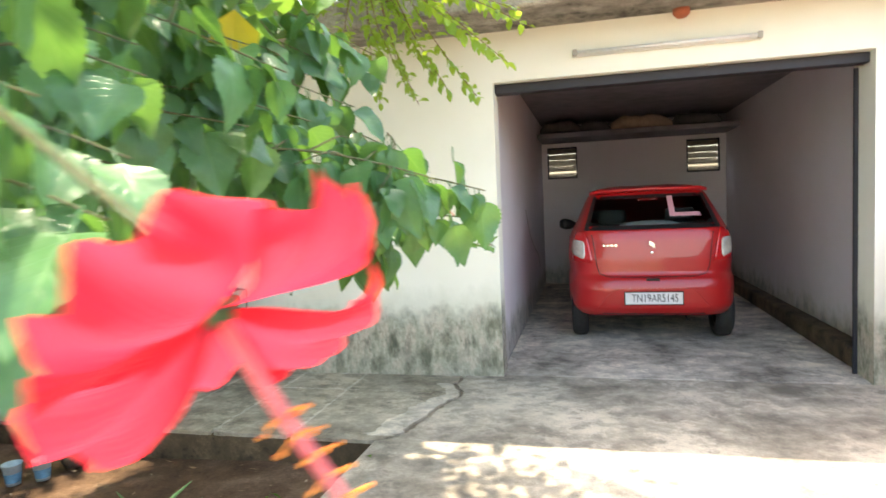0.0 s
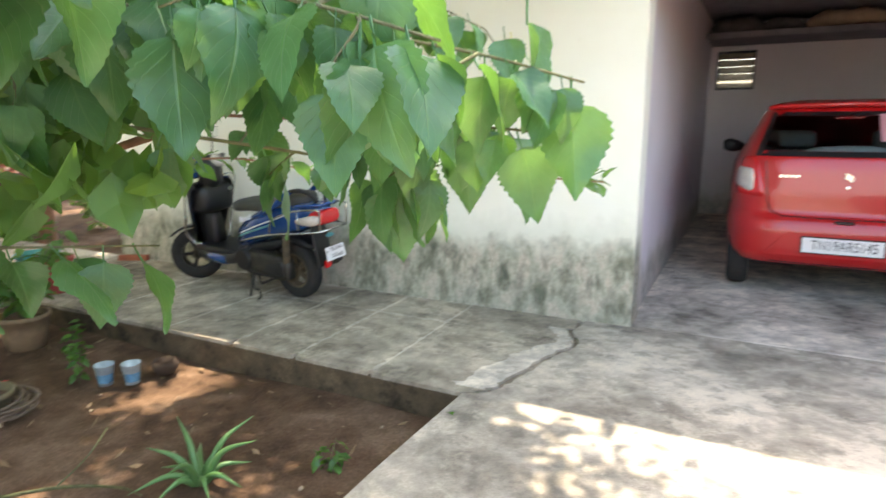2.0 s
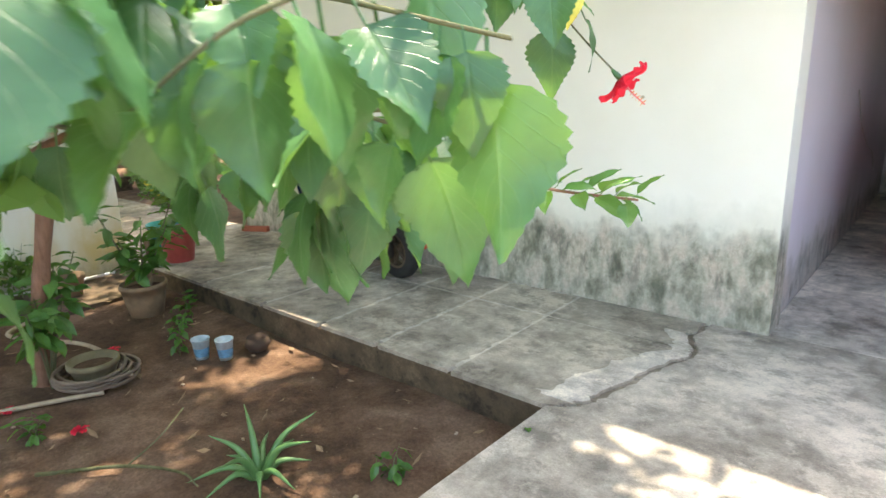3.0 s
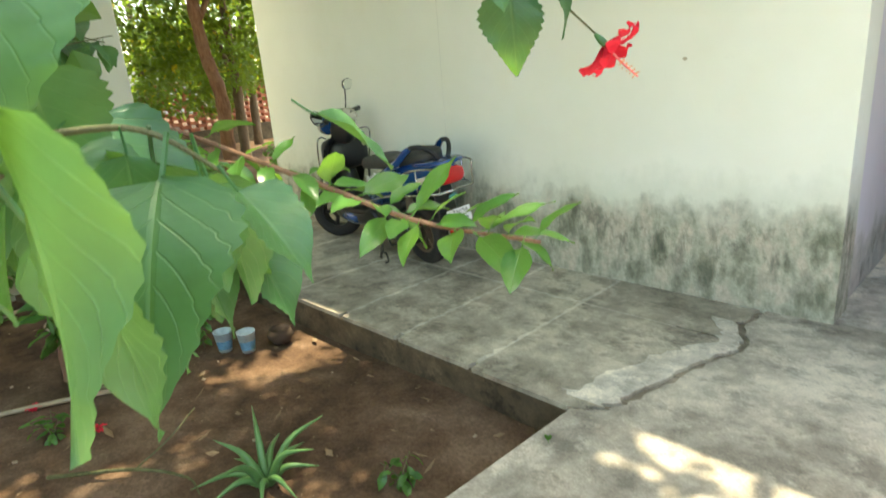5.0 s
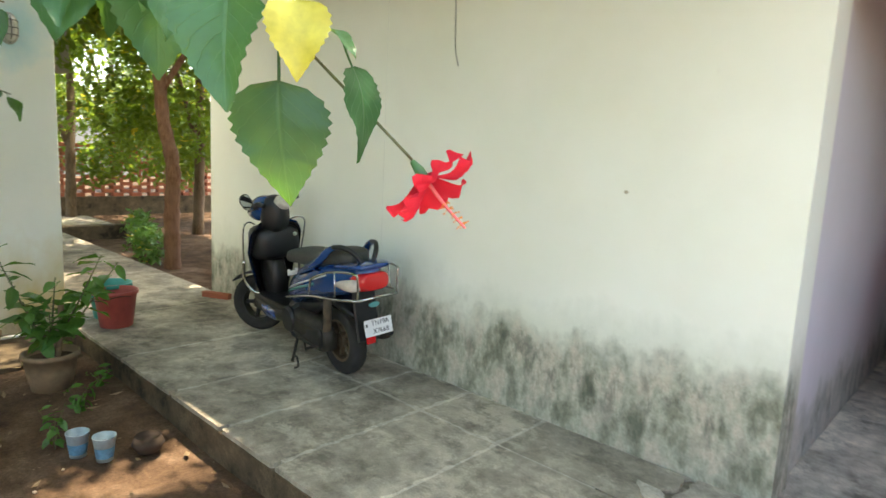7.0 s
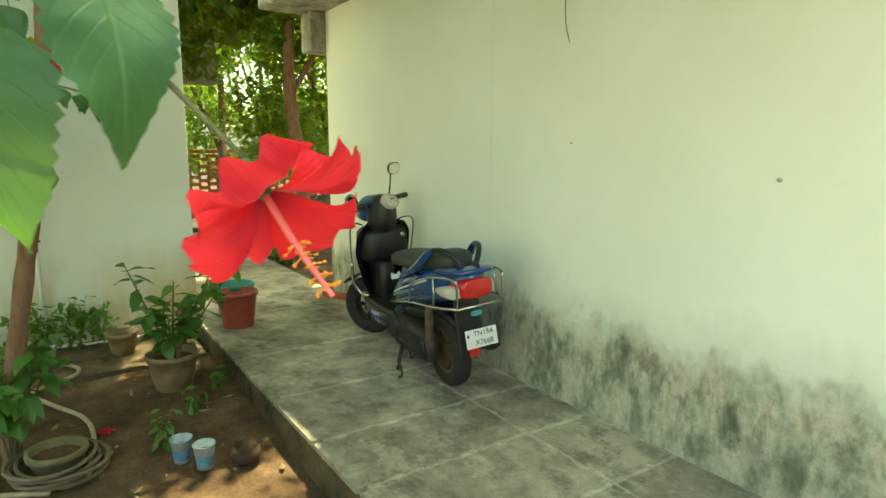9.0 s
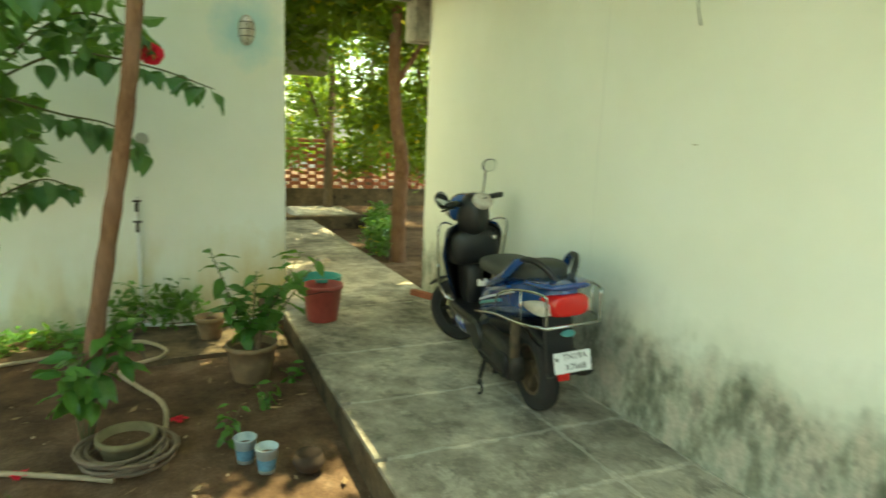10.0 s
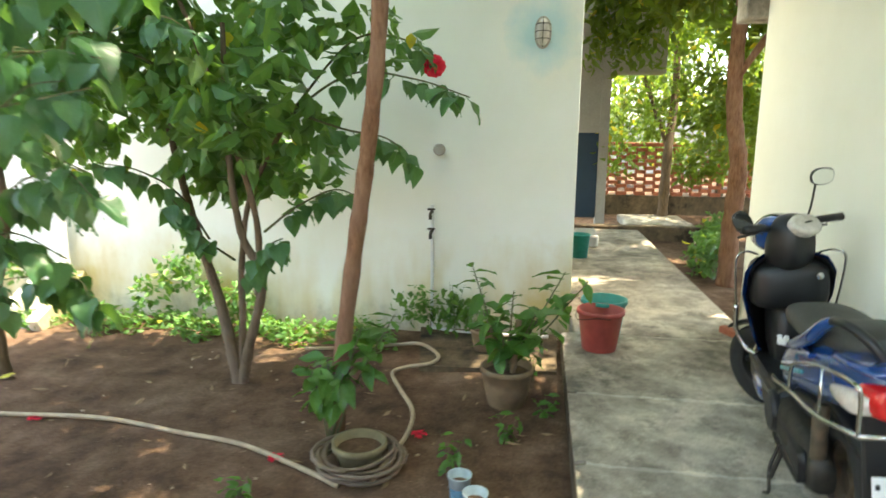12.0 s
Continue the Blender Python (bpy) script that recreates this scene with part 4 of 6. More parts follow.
for i, (x, y, h) in enumerate(((-10.5, 6.6, 4.5), (-12.6, 5.2, 4.2), (-13.0, 8.2, 4.8), (-17.0, 4.0, 5.5), (-17.5, 7.5, 6.0), (-16.5, 11.0, 6.0), (-22.0, 5.5, 8.0), (-21.0, 10.5, 8.0))):
    far = x < -14
    tree("wood_tree", (x, y, 0.0), "leafy sunlit tree behind the garden wall", [([(x, y, -0.05), (x + 0.1, y, h * 0.3), (x - 0.1, y + 0.1, h * 0.6), (x, y, h * 0.9)], 0.1, 0.05), ([(x, y, h * 0.35), (x + 0.4, y - 0.5, h * 0.6), (x + 0.6, y - 0.9, h * 0.8)], 0.05, 0.02)],
         blobs_in(20 + i, 26, (x - 1.6, y - 1.8, 1.2 if not far else 1.0), (x + 1.6, y + 1.8, h), (0.45, 0.9)), 5000 if not far else 4500, 0.13 if not far else 0.2, M_BARK, M_FAR, 40 + i)
for ob in [o for o in bpy.data.objects if o.name.split(".")[0] == "wood_tree"]:
    tagged(ob, group="wood trees")

# ---- vehicle materials and helpers ----
M_CARRED = simple("red_car_paint", (0.5, 0.012, 0.014), 0.34, 0.0, 0.06, 14, 0.6, spec=0.35)
M_BLUE = simple("blue_scooter_paint", (0.006, 0.06, 0.235), 0.2, 0.1, 0.15, 22, 0.8)
M_BLACKP = simple("black_plastic", (0.012, 0.012, 0.013), 0.42, 0, 0.25, 40, bump=0.1)
M_SEAT = simple("black_vinyl", (0.05, 0.052, 0.046), 0.6, 0, 0.25, 60, bump=0.25)
M_RUBBER = simple("dusty_rubber", (0.028, 0.026, 0.024), 0.85, 0, 0.35, 30, bump=0.3)
M_CHROME = simple("chrome", (0.62, 0.62, 0.6), 0.18, 1.0, 0.12, 40)
M_STEEL = simple("dusty_engine_metal", (0.075, 0.066, 0.052), 0.6, 0.5, 0.5, 20, bump=0.3)
M_RUST = simple("muddy_metal", (0.14, 0.1, 0.06), 0.8, 0.1, 0.4, 25, bump=0.4)
M_REDL = simple("red_lens", (0.62, 0.012, 0.015), 0.15, 0, 0.06, 30, 0.6)
M_CLEARL = simple("clear_lens", (0.72, 0.66, 0.58), 0.18, 0.1, 0.25, 50, 0.6)
M_PLATE = simple("white_plate", (0.78, 0.78, 0.76), 0.45, 0, 0.08, 30)
M_INK = simple("black_ink", (0.02, 0.02, 0.02), 0.6)
M_SILVER = simple("silver_badge", (0.75, 0.74, 0.7), 0.25, 0.8)
M_PINK = simple("pink_sticker", (0.72, 0.34, 0.38), 0.6)
M_CLOTH = simple("white_cloth", (0.68, 0.68, 0.70), 0.9, 0, 0.2, 25, bump=0.3)
M_CABIN = simple("grey_upholstery", (0.16, 0.15, 0.14), 0.9, 0, 0.2, 40)
M_TEAL = simple("teal_decal", (0.08, 0.33, 0.33), 0.35, 0, 0.15, 30)


def glass(name, tint):
    k = Mat(name)
    k.color(tint).set(rough=k.math("MULTIPLY", k.noise(20, 3, vec=k.local()), 0.06), trans=1.0, ior=1.08, spec=0.5)
    return k.m


M_GLASS = glass("tinted_glass", (0.45, 0.5, 0.5))
M_MIRROR = Mat("mirror_glass").color((0.85, 0.87, 0.85)).set(rough=0.03, metal=1.0).m


def text_part(name, body, size, material, parent, m, depth=0.0008):
    cu = bpy.data.curves.new(name, "FONT")
    cu.body, cu.size, cu.align_x, cu.align_y, cu.extrude = body, size, "CENTER", "CENTER", depth
    tmp = new("text_source", cu)
    me = bpy.data.meshes.new_from_object(tmp)
    bpy.data.objects.remove(tmp)
    bpy.data.curves.remove(cu)
    me.materials.clear()
    me.materials.append(material)
    ob = part_of(name, me, parent, m)
    return ob


def loft_x(sections, n=20, ex=2.6, m=None):
    """Skin over cross-sections (x, y centre, z centre, half width, half height)."""
    bm = bmesh.new()
    rings = []
    for x, yc, zc, hw, hh in sections:
        row = []
        for j in range(n):
            a = 2 * math.pi * j / n
            c, s = math.cos(a), math.sin(a)
            row.append(bm.verts.new((x, yc + hw * math.copysign(abs(c) ** (2 / ex), c), zc + hh * math.copysign(abs(s) ** (2 / ex), s))))
        rings.append(row)
    for a, b in zip(rings, rings[1:]):
        for j in range(n):
            bm.faces.new((a[j], a[(j + 1) % n], b[(j + 1) % n], b[j]))
    bm.faces.new(rings[0][::-1])
    bm.faces.new(rings[-1])
    bmesh.ops.recalc_face_normals(bm, faces=bm.faces[:])
    if m is not None:
        bmesh.ops.transform(bm, matrix=m, verts=bm.verts[:])
    return bm


def smooth_sections(sec, k=4):
    s = np.array(sec, float)
    q = np.linspace(0, len(s) - 1, (len(s) - 1) * k + 1)
    out = []
    for v in q:
        i = min(int(v), len(s) - 2)
        f = v - i
        p0, p1, p2, p3 = s[max(i - 1, 0)], s[i], s[i + 1], s[min(i + 2, len(s) - 1)]
        out.append(tuple(0.5 * (2 * p1 + (p2 - p0) * f + (2 * p0 - 5 * p1 + 4 * p2 - p3) * f * f + (3 * p1 - p0 - 3 * p2 + p3) * f ** 3)))
    return out


def tyre_profile(r, w):
    h = w / 2
    return [(r * 0.62, -h * 0.75), (r * 0.7, -h * 0.98), (r * 0.85, -h), (r * 0.955, -h * 0.82), (r * 0.99, -h * 0.5), (r, 0), (r * 0.99, h * 0.5), (r * 0.955, h * 0.82), (r * 0.85, h), (r * 0.7, h * 0.98), (r * 0.62, h * 0.75), (r * 0.62, -h * 0.75)]


def wheel(parent, at, r, w, axis_rot, spokes, rim_mat, name="wheel"):
    tyre = part("tyre", lathe(tyre_profile(r, w), 40), M_RUBBER, None, smooth=True)
    hub = part(name, lathe([(0.0, -w * 0.3), (r * 0.2, -w * 0.3), (r * 0.22, w * 0.3), (0.0, w * 0.3)], 20), rim_mat, parent, smooth=False)
    hub.matrix_basis = Matrix.Translation(at) @ axis_rot
    tyre.parent = hub
    bm = bmesh.new()
    add_lathe(bm, [(r * 0.55, -w * 0.36), (r * 0.64, -w * 0.38), (r * 0.64, w * 0.38), (r * 0.55, w * 0.36), (r * 0.55, -w * 0.36)], 32)
    for i in range(spokes):
        add_box(bm, (r * 0.16, -r * 0.06, -w * 0.16), (r * 0.58, r * 0.06, w * 0.16), 0.004, pose(0, 0, 0, 0, 0, 360 * i / spokes))
    part("rim", bm, rim_mat, hub)
    return hub


# ---- car ----
CZ = [0.26, 0.30, 0.34, 0.50, 0.56, 0.59, 0.62, 0.75, 0.93, 0.99, 1.02, 1.15, 1.33, 1.385, 1.425, 1.445]
CW = [0.66, 0.69, 0.705, 0.715, 0.712, 0.708, 0.70, 0.712, 0.70, 0.675, 0.655, 0.60, 0.525, 0.49, 0.42, 0.30]
CR = [0.07, 0.03, 0.005, 0.0, 0.012, 0.03, 0.058, 0.062, 0.078, 0.088, 0.10, 0.20, 0.385, 0.43, 0.56, 0.80]
CF = [3.25, 3.28, 3.3, 3.32, 3.3, 3.3, 3.29, 3.25, 3.0, 2.7, 2.6, 2.35, 1.95, 1.85, 1.75, 1.6]


def car_at(x, z, off=0.0):
    """Point on the rear half of the body at (x, z)."""
    w, r, f = np.interp(z, CZ, CW), np.interp(z, CZ, CR), np.interp(z, CZ, CF)
    half, n = (f - r) / 2, 7.0
    q = min(abs(x) / w, 0.9995)
    return Vector((x * (1 + off * 0.4), r + half * (1 - (1 - q ** n) ** (1 / n)) - off, z))


def car_patch(quad, off, nx=10, nz=6, thick=0.006, rnd_c=0.0):
    """A shell lying on the body over the quad (x, z) tl, tr, br, bl."""
    bm = bmesh.new()
    grids = []
    for o in (off, off - thick):
        g = []
        for j in range(nz + 1):
            v = j / nz
            row = []
            for i in range(nx + 1):
                u = i / nx
                if rnd_c:
                    vv = v
                    pull = rnd_c * (abs(2 * v - 1) ** 6)
                    uu = 0.5 + (u - 0.5) * (1 - pull)
                else:
                    uu, vv = u, v
                tl, tr, br, bl = quad
                x = (1 - vv) * ((1 - uu) * tl[0] + uu * tr[0]) + vv * ((1 - uu) * bl[0] + uu * br[0])
                z = (1 - vv) * ((1 - uu) * tl[1] + uu * tr[1]) + vv * ((1 - uu) * bl[1] + uu * br[1])
                row.append(bm.verts.new(car_at(x, z, o)))
            g.append(row)
        grids.append(g)
    for k, g in enumerate(grids):
        for j in range(nz):
            for i in range(nx):
                q = (g[j][i], g[j + 1][i], g[j + 1][i + 1], g[j][i + 1])
                bm.faces.new(q if k == 0 else q[::-1])
    a, b = grids
    rim_a = [a[0][i] for i in range(nx)] + [a[j][nx] for j in range(nz)] + [a[nz][nx - i] for i in range(nx)] + [a[nz - j][0] for j in range(nz)]
    rim_b = [b[0][i] for i in range(nx)] + [b[j][nx] for j in range(nz)] + [b[nz][nx - i] for i in range(nx)] + [b[nz - j][0] for j in range(nz)]
    for i in range(len(rim_a)):
        k = (i + 1) % len(rim_a)
        bm.faces.new((rim_a[i], rim_a[k], rim_b[k], rim_b[i]))
    bmesh.ops.recalc_face_normals(bm, faces=bm.faces[:])
    return bm


def build_car():
    car = thing("car", (0.525, 5.47, SLAB), "shiny red hatchback parked nose-in inside the garage", "car")
    bm = bmesh.new()
    n = 96
    zs = np.linspace(CZ[0], CZ[-1], 56)
    rings = []
    for z in zs:
        w, r, f = np.interp(z, CZ, CW), np.interp(z, CZ, CR), np.interp(z, CZ, CF)
        mid, half = (r + f) / 2, (f - r) / 2
        row = []
        for j in range(n):
            a = 2 * math.pi * j / n
            c, s = math.cos(a), math.sin(a)
            row.append(bm.verts.new((w * math.copysign(abs(c) ** (2 / 7), c), mid + half * math.copysign(abs(s) ** (2 / 7), s), z)))
        rings.append(row)
    for a, b in zip(rings, rings[1:]):
        for j in range(n):
            quad = (a[j], a[(j + 1) % n], b[(j + 1) % n], b[j])
            c = sum((v.co for v in quad), Vector()) / 4
            lim = 0.525 - (c.z - 1.04) * 0.27
            if 1.05 < c.z < 1.31 and abs(c.x) < lim and c.y < 1.0:
                continue
            bm.faces.new(quad)
    bm.faces.new(rings[-1])
    part("body", bm, M_CARRED, car, smooth=True)
    part("underbody", box((-0.55, 0.5, 0.17), (0.55, 3.1, 0.262), 0.02), M_BLACKP, car)
    # seams of the tailgate
    def seam(pts, r=0.005):
        line = [car_at(x, z, 0.001) for x, z in pts]
        return tube(line, r, 6)
    part("tailgate_seam", seam([(-0.49, 0.98), (-0.47, 0.85), (-0.455, 0.70), (-0.43, 0.63), (-0.36, 0.602), (-0.2, 0.598), (0, 0.597), (0.2, 0.598), (0.36, 0.602), (0.43, 0.63), (0.455, 0.70), (0.47, 0.85), (0.49, 0.98)], 0.004), M_BLACKP, car)
    part("bumper_lip", seam([(-0.64, 0.30), (-0.4, 0.275), (0, 0.27), (0.4, 0.275), (0.64, 0.30)], 0.006), M_BLACKP, car)
    part("plate_recess", car_patch(((-0.33, 0.50), (0.33, 0.50), (0.43, 0.335), (-0.43, 0.335)), 0.004, 12, 4, 0.006), M_CARRED, car)
    part("bumper_crease", seam([(-0.60, 0.33), (-0.44, 0.345), (-0.34, 0.47), (-0.30, 0.505)], 0.006), M_CARRED, car)
    part("bumper_crease", seam([(0.60, 0.33), (0.44, 0.345), (0.34, 0.47), (0.30, 0.505)], 0.006), M_CARRED, car)
    part("spoiler", loft_x([(-0.50, 0.46, 1.375, 0.03, 0.02), (-0.44, 0.43, 1.388, 0.05, 0.022), (0, 0.40, 1.40, 0.06, 0.022), (0.44, 0.43, 1.388, 0.05, 0.022), (0.50, 0.46, 1.375, 0.03, 0.02)], 12), M_CARRED, car, smooth=True)
    glass_pane = part("rear_window", car_patch(((-0.458, 1.335), (0.458, 1.335), (0.545, 1.025), (-0.545, 1.025)), 0.006, 12, 8, 0.004), M_GLASS, car, "tinted rear window", True)
    for q in (((-0.465, 1.345), (0.465, 1.345), (0.46, 1.312), (-0.46, 1.312)), ((-0.545, 1.055), (0.545, 1.055), (0.555, 1.018), (-0.555, 1.018)),
              ((-0.465, 1.34), (-0.435, 1.34), (-0.515, 1.02), (-0.555, 1.02)), ((0.435, 1.34), (0.465, 1.34), (0.555, 1.02), (0.515, 1.02))):
        part("window_seal", car_patch(q, 0.009, 10, 3, 0.005), M_BLACKP, glass_pane)
    part("learner_sticker", car_patch(((0.155, 1.325), (0.20, 1.325), (0.205, 1.13), (0.16, 1.13)), 0.011, 2, 4, 0.003), M_PINK, glass_pane)
    part("learner_sticker", car_patch(((0.205, 1.165), (0.40, 1.165), (0.405, 1.13), (0.205, 1.13)), 0.011, 4, 2, 0.003), M_PINK, glass_pane)
    part("brake_light", box((-0.09, 0.36, 1.285), (0.08, 0.40, 1.315), 0.008), M_REDL, car)
    for s in (-1, 1):
        lamp = part("tail_light", car_patch(((s * 0.545, 1.02), (s * 0.635, 1.0), (s * 0.668, 0.74), (s * 0.475, 0.725)), 0.014, 8, 8, 0.02, 0.12), M_REDL, car, "red and clear tail light", True)
        part("indicator", car_patch(((s * 0.55, 0.92), (s * 0.655, 0.935), (s * 0.668, 0.80), (s * 0.545, 0.755)), 0.02, 6, 6, 0.01, 0.25), M_CLEARL, lamp, "clear lens", True)
        mir = part("wing_mirror", loft_x(smooth_sections([(s * 0.66, 2.15, 1.0, 0.02, 0.02), (s * 0.72, 2.14, 1.0, 0.04, 0.06), (s * 0.80, 2.13, 1.01, 0.045, 0.07), (s * 0.85, 2.14, 1.01, 0.02, 0.04)]), 12), M_BLACKP, car, smooth=True)
        part("mudflap", box((s * 0.62 - 0.06, 0.62, 0.13), (s * 0.62 + 0.06, 0.635, 0.28), 0.004), M_BLACKP, car)
    rot = pose(0, 0, 0, 0, 90, 0)
    for x in (-0.625, 0.625):
        for y in (0.46, 2.78):
            wheel(car, (x, y, 0.262), 0.262, 0.15, rot, 8, M_STEEL)
    plate = part("number_plate", box((-0.245, -0.018, 0.36), (0.245, -0.006, 0.478), 0.004), M_BLACKP, car, "white number plate with black letters")
    part("plate_face", box((-0.235, -0.021, 0.368), (0.235, -0.0175, 0.47), 0.001), M_PLATE, plate)
    text_part("plate_text", "TN19AR5145", 0.083, M_INK, plate, pose(0.01, -0.0222, 0.419, 90, 0, 0) @ Matrix.Diagonal((0.82, 1.15, 1, 1)))
    # badge drawn as plain bars, lock, handle, script bar
    bd = bmesh.new()
    for z, t in ((0.894, 28), (0.88, 28), (0.866, 28)):
        add_box(bd, (-0.026, -0.003, -0.006), (0.026, 0.003, 0.006), 0.001, pose(0, 0.052, z, 0, t, 0))
    part("badge", bd, M_SILVER, car)
    part("lock", lathe([(0, 0), (0.012, 0), (0.012, 0.008), (0, 0.01)], 14, pose(0, 0.066, 0.81, 90, 0, 0)), M_SILVER, car)
    bs = bmesh.new()
    for i in range(4):
        add_box(bs, (-0.40 + i * 0.032, 0.054, 0.868), (-0.378 + i * 0.032, 0.060, 0.888), 0.001)
    part("name_badge", bs, M_SILVER, car)
    part("tailgate_handle", box((-0.055, 0.0, 0.567), (0.055, 0.045, 0.588), 0.006), M_BLACKP, car)
    part("tow_hook", tube([(0.27, 0.12, 0.24), (0.27, 0.06, 0.22), (0.30, 0.05, 0.23)], 0.007, 6), M_STEEL, car)
    # cabin seen through the rear window
    part("parcel_shelf", box((-0.56, 0.17, 0.985), (0.56, 0.55, 1.0), 0.005), M_CABIN, car)
    # cloth is oversized and whitened to stand in for reflections in the glass too
    part("shelf_cloth", loft_x(smooth_sections([(-0.30, 0.21, 1.01, 0.05, 0.008), (-0.2, 0.22, 1.04, 0.06, 0.04), (0.1, 0.22, 1.045, 0.06, 0.05), (0.24, 0.22, 1.03, 0.05, 0.03), (0.3, 0.22, 1.01, 0.03, 0.008)]), 14), M_CLOTH, car, "folded white cloth", True)
    for s in (-1, 1):
        part("rear_seat", box((s * 0.29 - 0.26, 0.62, 0.5), (s * 0.29 + 0.26, 0.76, 1.06), 0.05, None, 3), M_CABIN, car, smooth=True)
        part("headrest", box((s * 0.3 - 0.13, 0.6, 1.05), (s * 0.3 + 0.13, 0.70, 1.20), 0.04, None, 3), M_CABIN, car, smooth=True)
    # lower roof and wider body
    for o in car.children_recursive:
        base = o.name.split(".")[0]
        if base in ("wheel", "tyre", "rim", "number_plate", "plate_face", "plate_text"):
            continue
        for v in o.data.vertices:
            v.co.x *= 1.03
            if v.co.z > 0.93:
                v.co.z = 0.93 + (v.co.z - 0.93) * 0.925
    return car


build_car()


# ---- scooter ----
def build_scooter():
    # local frame: x forward, z up, origin under the rear axle; leans on its side stand
    sc = thing("scooter", (-2.93, 4.08, SLAB), "dark blue scooter with chrome guards on its side stand", "scooter")
    sc.matrix_basis = pose(-2.96, 4.07, SLAB + 0.003, 0, 0, 173) @ pose(0, 0, 0, -5, 0, 0)
    rot = pose(0, 0, 0, 90, 0, 0)
    wheel(sc, (0, 0, 0.212), 0.212, 0.095, rot, 5, M_RUST, "rear_wheel")
    steer = pose(1.08, 0, 0, 0, 0, 36) @ pose(-1.08, 0, 0)
    fw = wheel(sc, steer @ Vector((1.16, 0, 0.212)), 0.212, 0.09, pose(0, 0, 0, 0, 0, 36) @ rot, 5, M_BLACKP, "front_wheel")
    bm = bmesh.new()
    fend = []
    for k in range(15):
        a = radians(50 + 85 * k / 14)
        fend.append((1.16 - 0.235 * math.cos(a), 0.212 + 0.235 * math.sin(a)))
    for (x0, z0), (x1, z1) in zip(fend, fend[1:]):
        vs = [bm.verts.new((x, y, z)) for x, z in ((x0, z0), (x1, z1)) for y in (-0.075, 0.075)]
        bm.faces.new((vs[0], vs[1], vs[3], vs[2]))
    bmesh.ops.remove_doubles(bm, verts=bm.verts[:], dist=0.0005)
    bmesh.ops.solidify(bm, geom=bm.faces[:], thickness=0.012)
    bmesh.ops.transform(bm, matrix=steer, verts=bm.verts[:])
    part("front_fender", bm, M_BLACKP, sc, smooth=True)
    for s in (-1, 1):
        part("fork", tube([steer @ Vector((1.15, s * 0.07, 0.2)), steer @ Vector((1.1, s * 0.07, 0.48))], 0.018, 10), M_STEEL, sc, smooth=True)
    # leg shield: curved shell, blue outside, black inside
    def shield(y_off, x_off, w_mul, z_lo, z_hi):
        b = bmesh.new()
        rows = []
        for j in range(15):
            v = j / 14
            z = z_lo + (z_hi - z_lo) * v
            w = w_mul * float(np.interp(v, (0, 0.3, 0.65, 0.88, 1), (0.085, 0.145, 0.195, 0.19, 0.14)))
            xc = 1.06 - 0.16 * v + 0.05 * math.sin(v * 3.1)
            row = []
            for i in range(13):
                u = i / 12 * 2 - 1
                row.append(b.verts.new((xc - 0.10 * abs(u) ** 2.2 + x_off, u * w, z + 0.02 * (1 - u * u) * v)))
            rows.append(row)
        for p, q in zip(rows, rows[1:]):
            for i in range(12):
                b.faces.new((p[i], p[i + 1], q[i + 1], q[i]))
        bmesh.ops.solidify(b, geom=b.faces[:], thickness=0.014)
        return b
    part("leg_shield", shield(0, 0.03, 1.0, 0.27, 0.84), M_BLUE, sc, smooth=True)
    part("inner_panel", shield(0, 0.0, 0.93, 0.29, 0.83), M_BLACKP, sc, "black inner panel", True)
    part("glove_box", loft_x(smooth_sections([(0.80, 0, 0.70, 0.10, 0.07), (0.83, 0, 0.70, 0.15, 0.11), (0.93, 0, 0.70, 0.17, 0.13), (0.99, 0, 0.70, 0.16, 0.12)]), 20, 4.0), M_BLACKP, sc, smooth=True)
    part("steering_cover", loft_x(smooth_sections([(0.86, 0, 0.40, 0.055, 0.16), (0.93, 0, 0.45, 0.075, 0.2), (1.0, 0, 0.5, 0.08, 0.2)]), 16, 3.0), M_BLACKP, sc, smooth=True)
    part("ignition_lock", lathe([(0, 0), (0.016, 0), (0.016, 0.01), (0.0, 0.012)], 14, pose(0.796, -0.10, 0.755, 0, -90, 0)), M_CHROME, sc)
    # floor and engine
    part("floorboard", box((0.45, -0.15, 0.285), (1.0, 0.15, 0.335), 0.018, None, 2), M_BLACKP, sc)
    part("floor_skirt", loft_x(smooth_sections([(0.35, 0, 0.33, 0.16, 0.07), (0.6, 0, 0.26, 0.165, 0.055), (0.95, 0, 0.26, 0.15, 0.055), (1.05, 0, 0.31, 0.11, 0.05)]), 20, 3.5), M_BLACKP, sc, smooth=True)
    part("skirt_tip", loft_x(smooth_sections([(0.56, 0, 0.27, 0.15, 0.05), (0.66, 0, 0.25, 0.172, 0.058), (0.8, 0, 0.25, 0.168, 0.055), (0.88, 0, 0.26, 0.15, 0.045)]), 18, 3.0), M_BLUE, sc, smooth=True)
    part("engine", loft_x(smooth_sections([(-0.06, 0.11, 0.24, 0.04, 0.06), (0.05, 0.11, 0.25, 0.055, 0.095), (0.22, 0.10, 0.27, 0.075, 0.09), (0.40, 0.08, 0.28, 0.09, 0.085), (0.5, 0.06, 0.28, 0.06, 0.06)]), 18, 3.2), M_STEEL, sc, "dusty engine case", True)
    part("engine_cover", lathe([(0, 0), (0.075, 0.0), (0.085, -0.012), (0.085, -0.03), (0, -0.03)], 24, pose(0.38, 0.19, 0.29, 90, 0, 180)), M_BLACKP, sc, smooth=False)
    part("belt_cover", box((-0.03, 0.145, 0.19), (0.36, 0.172, 0.31), 0.035, None, 3), M_BLACKP, sc, smooth=True)
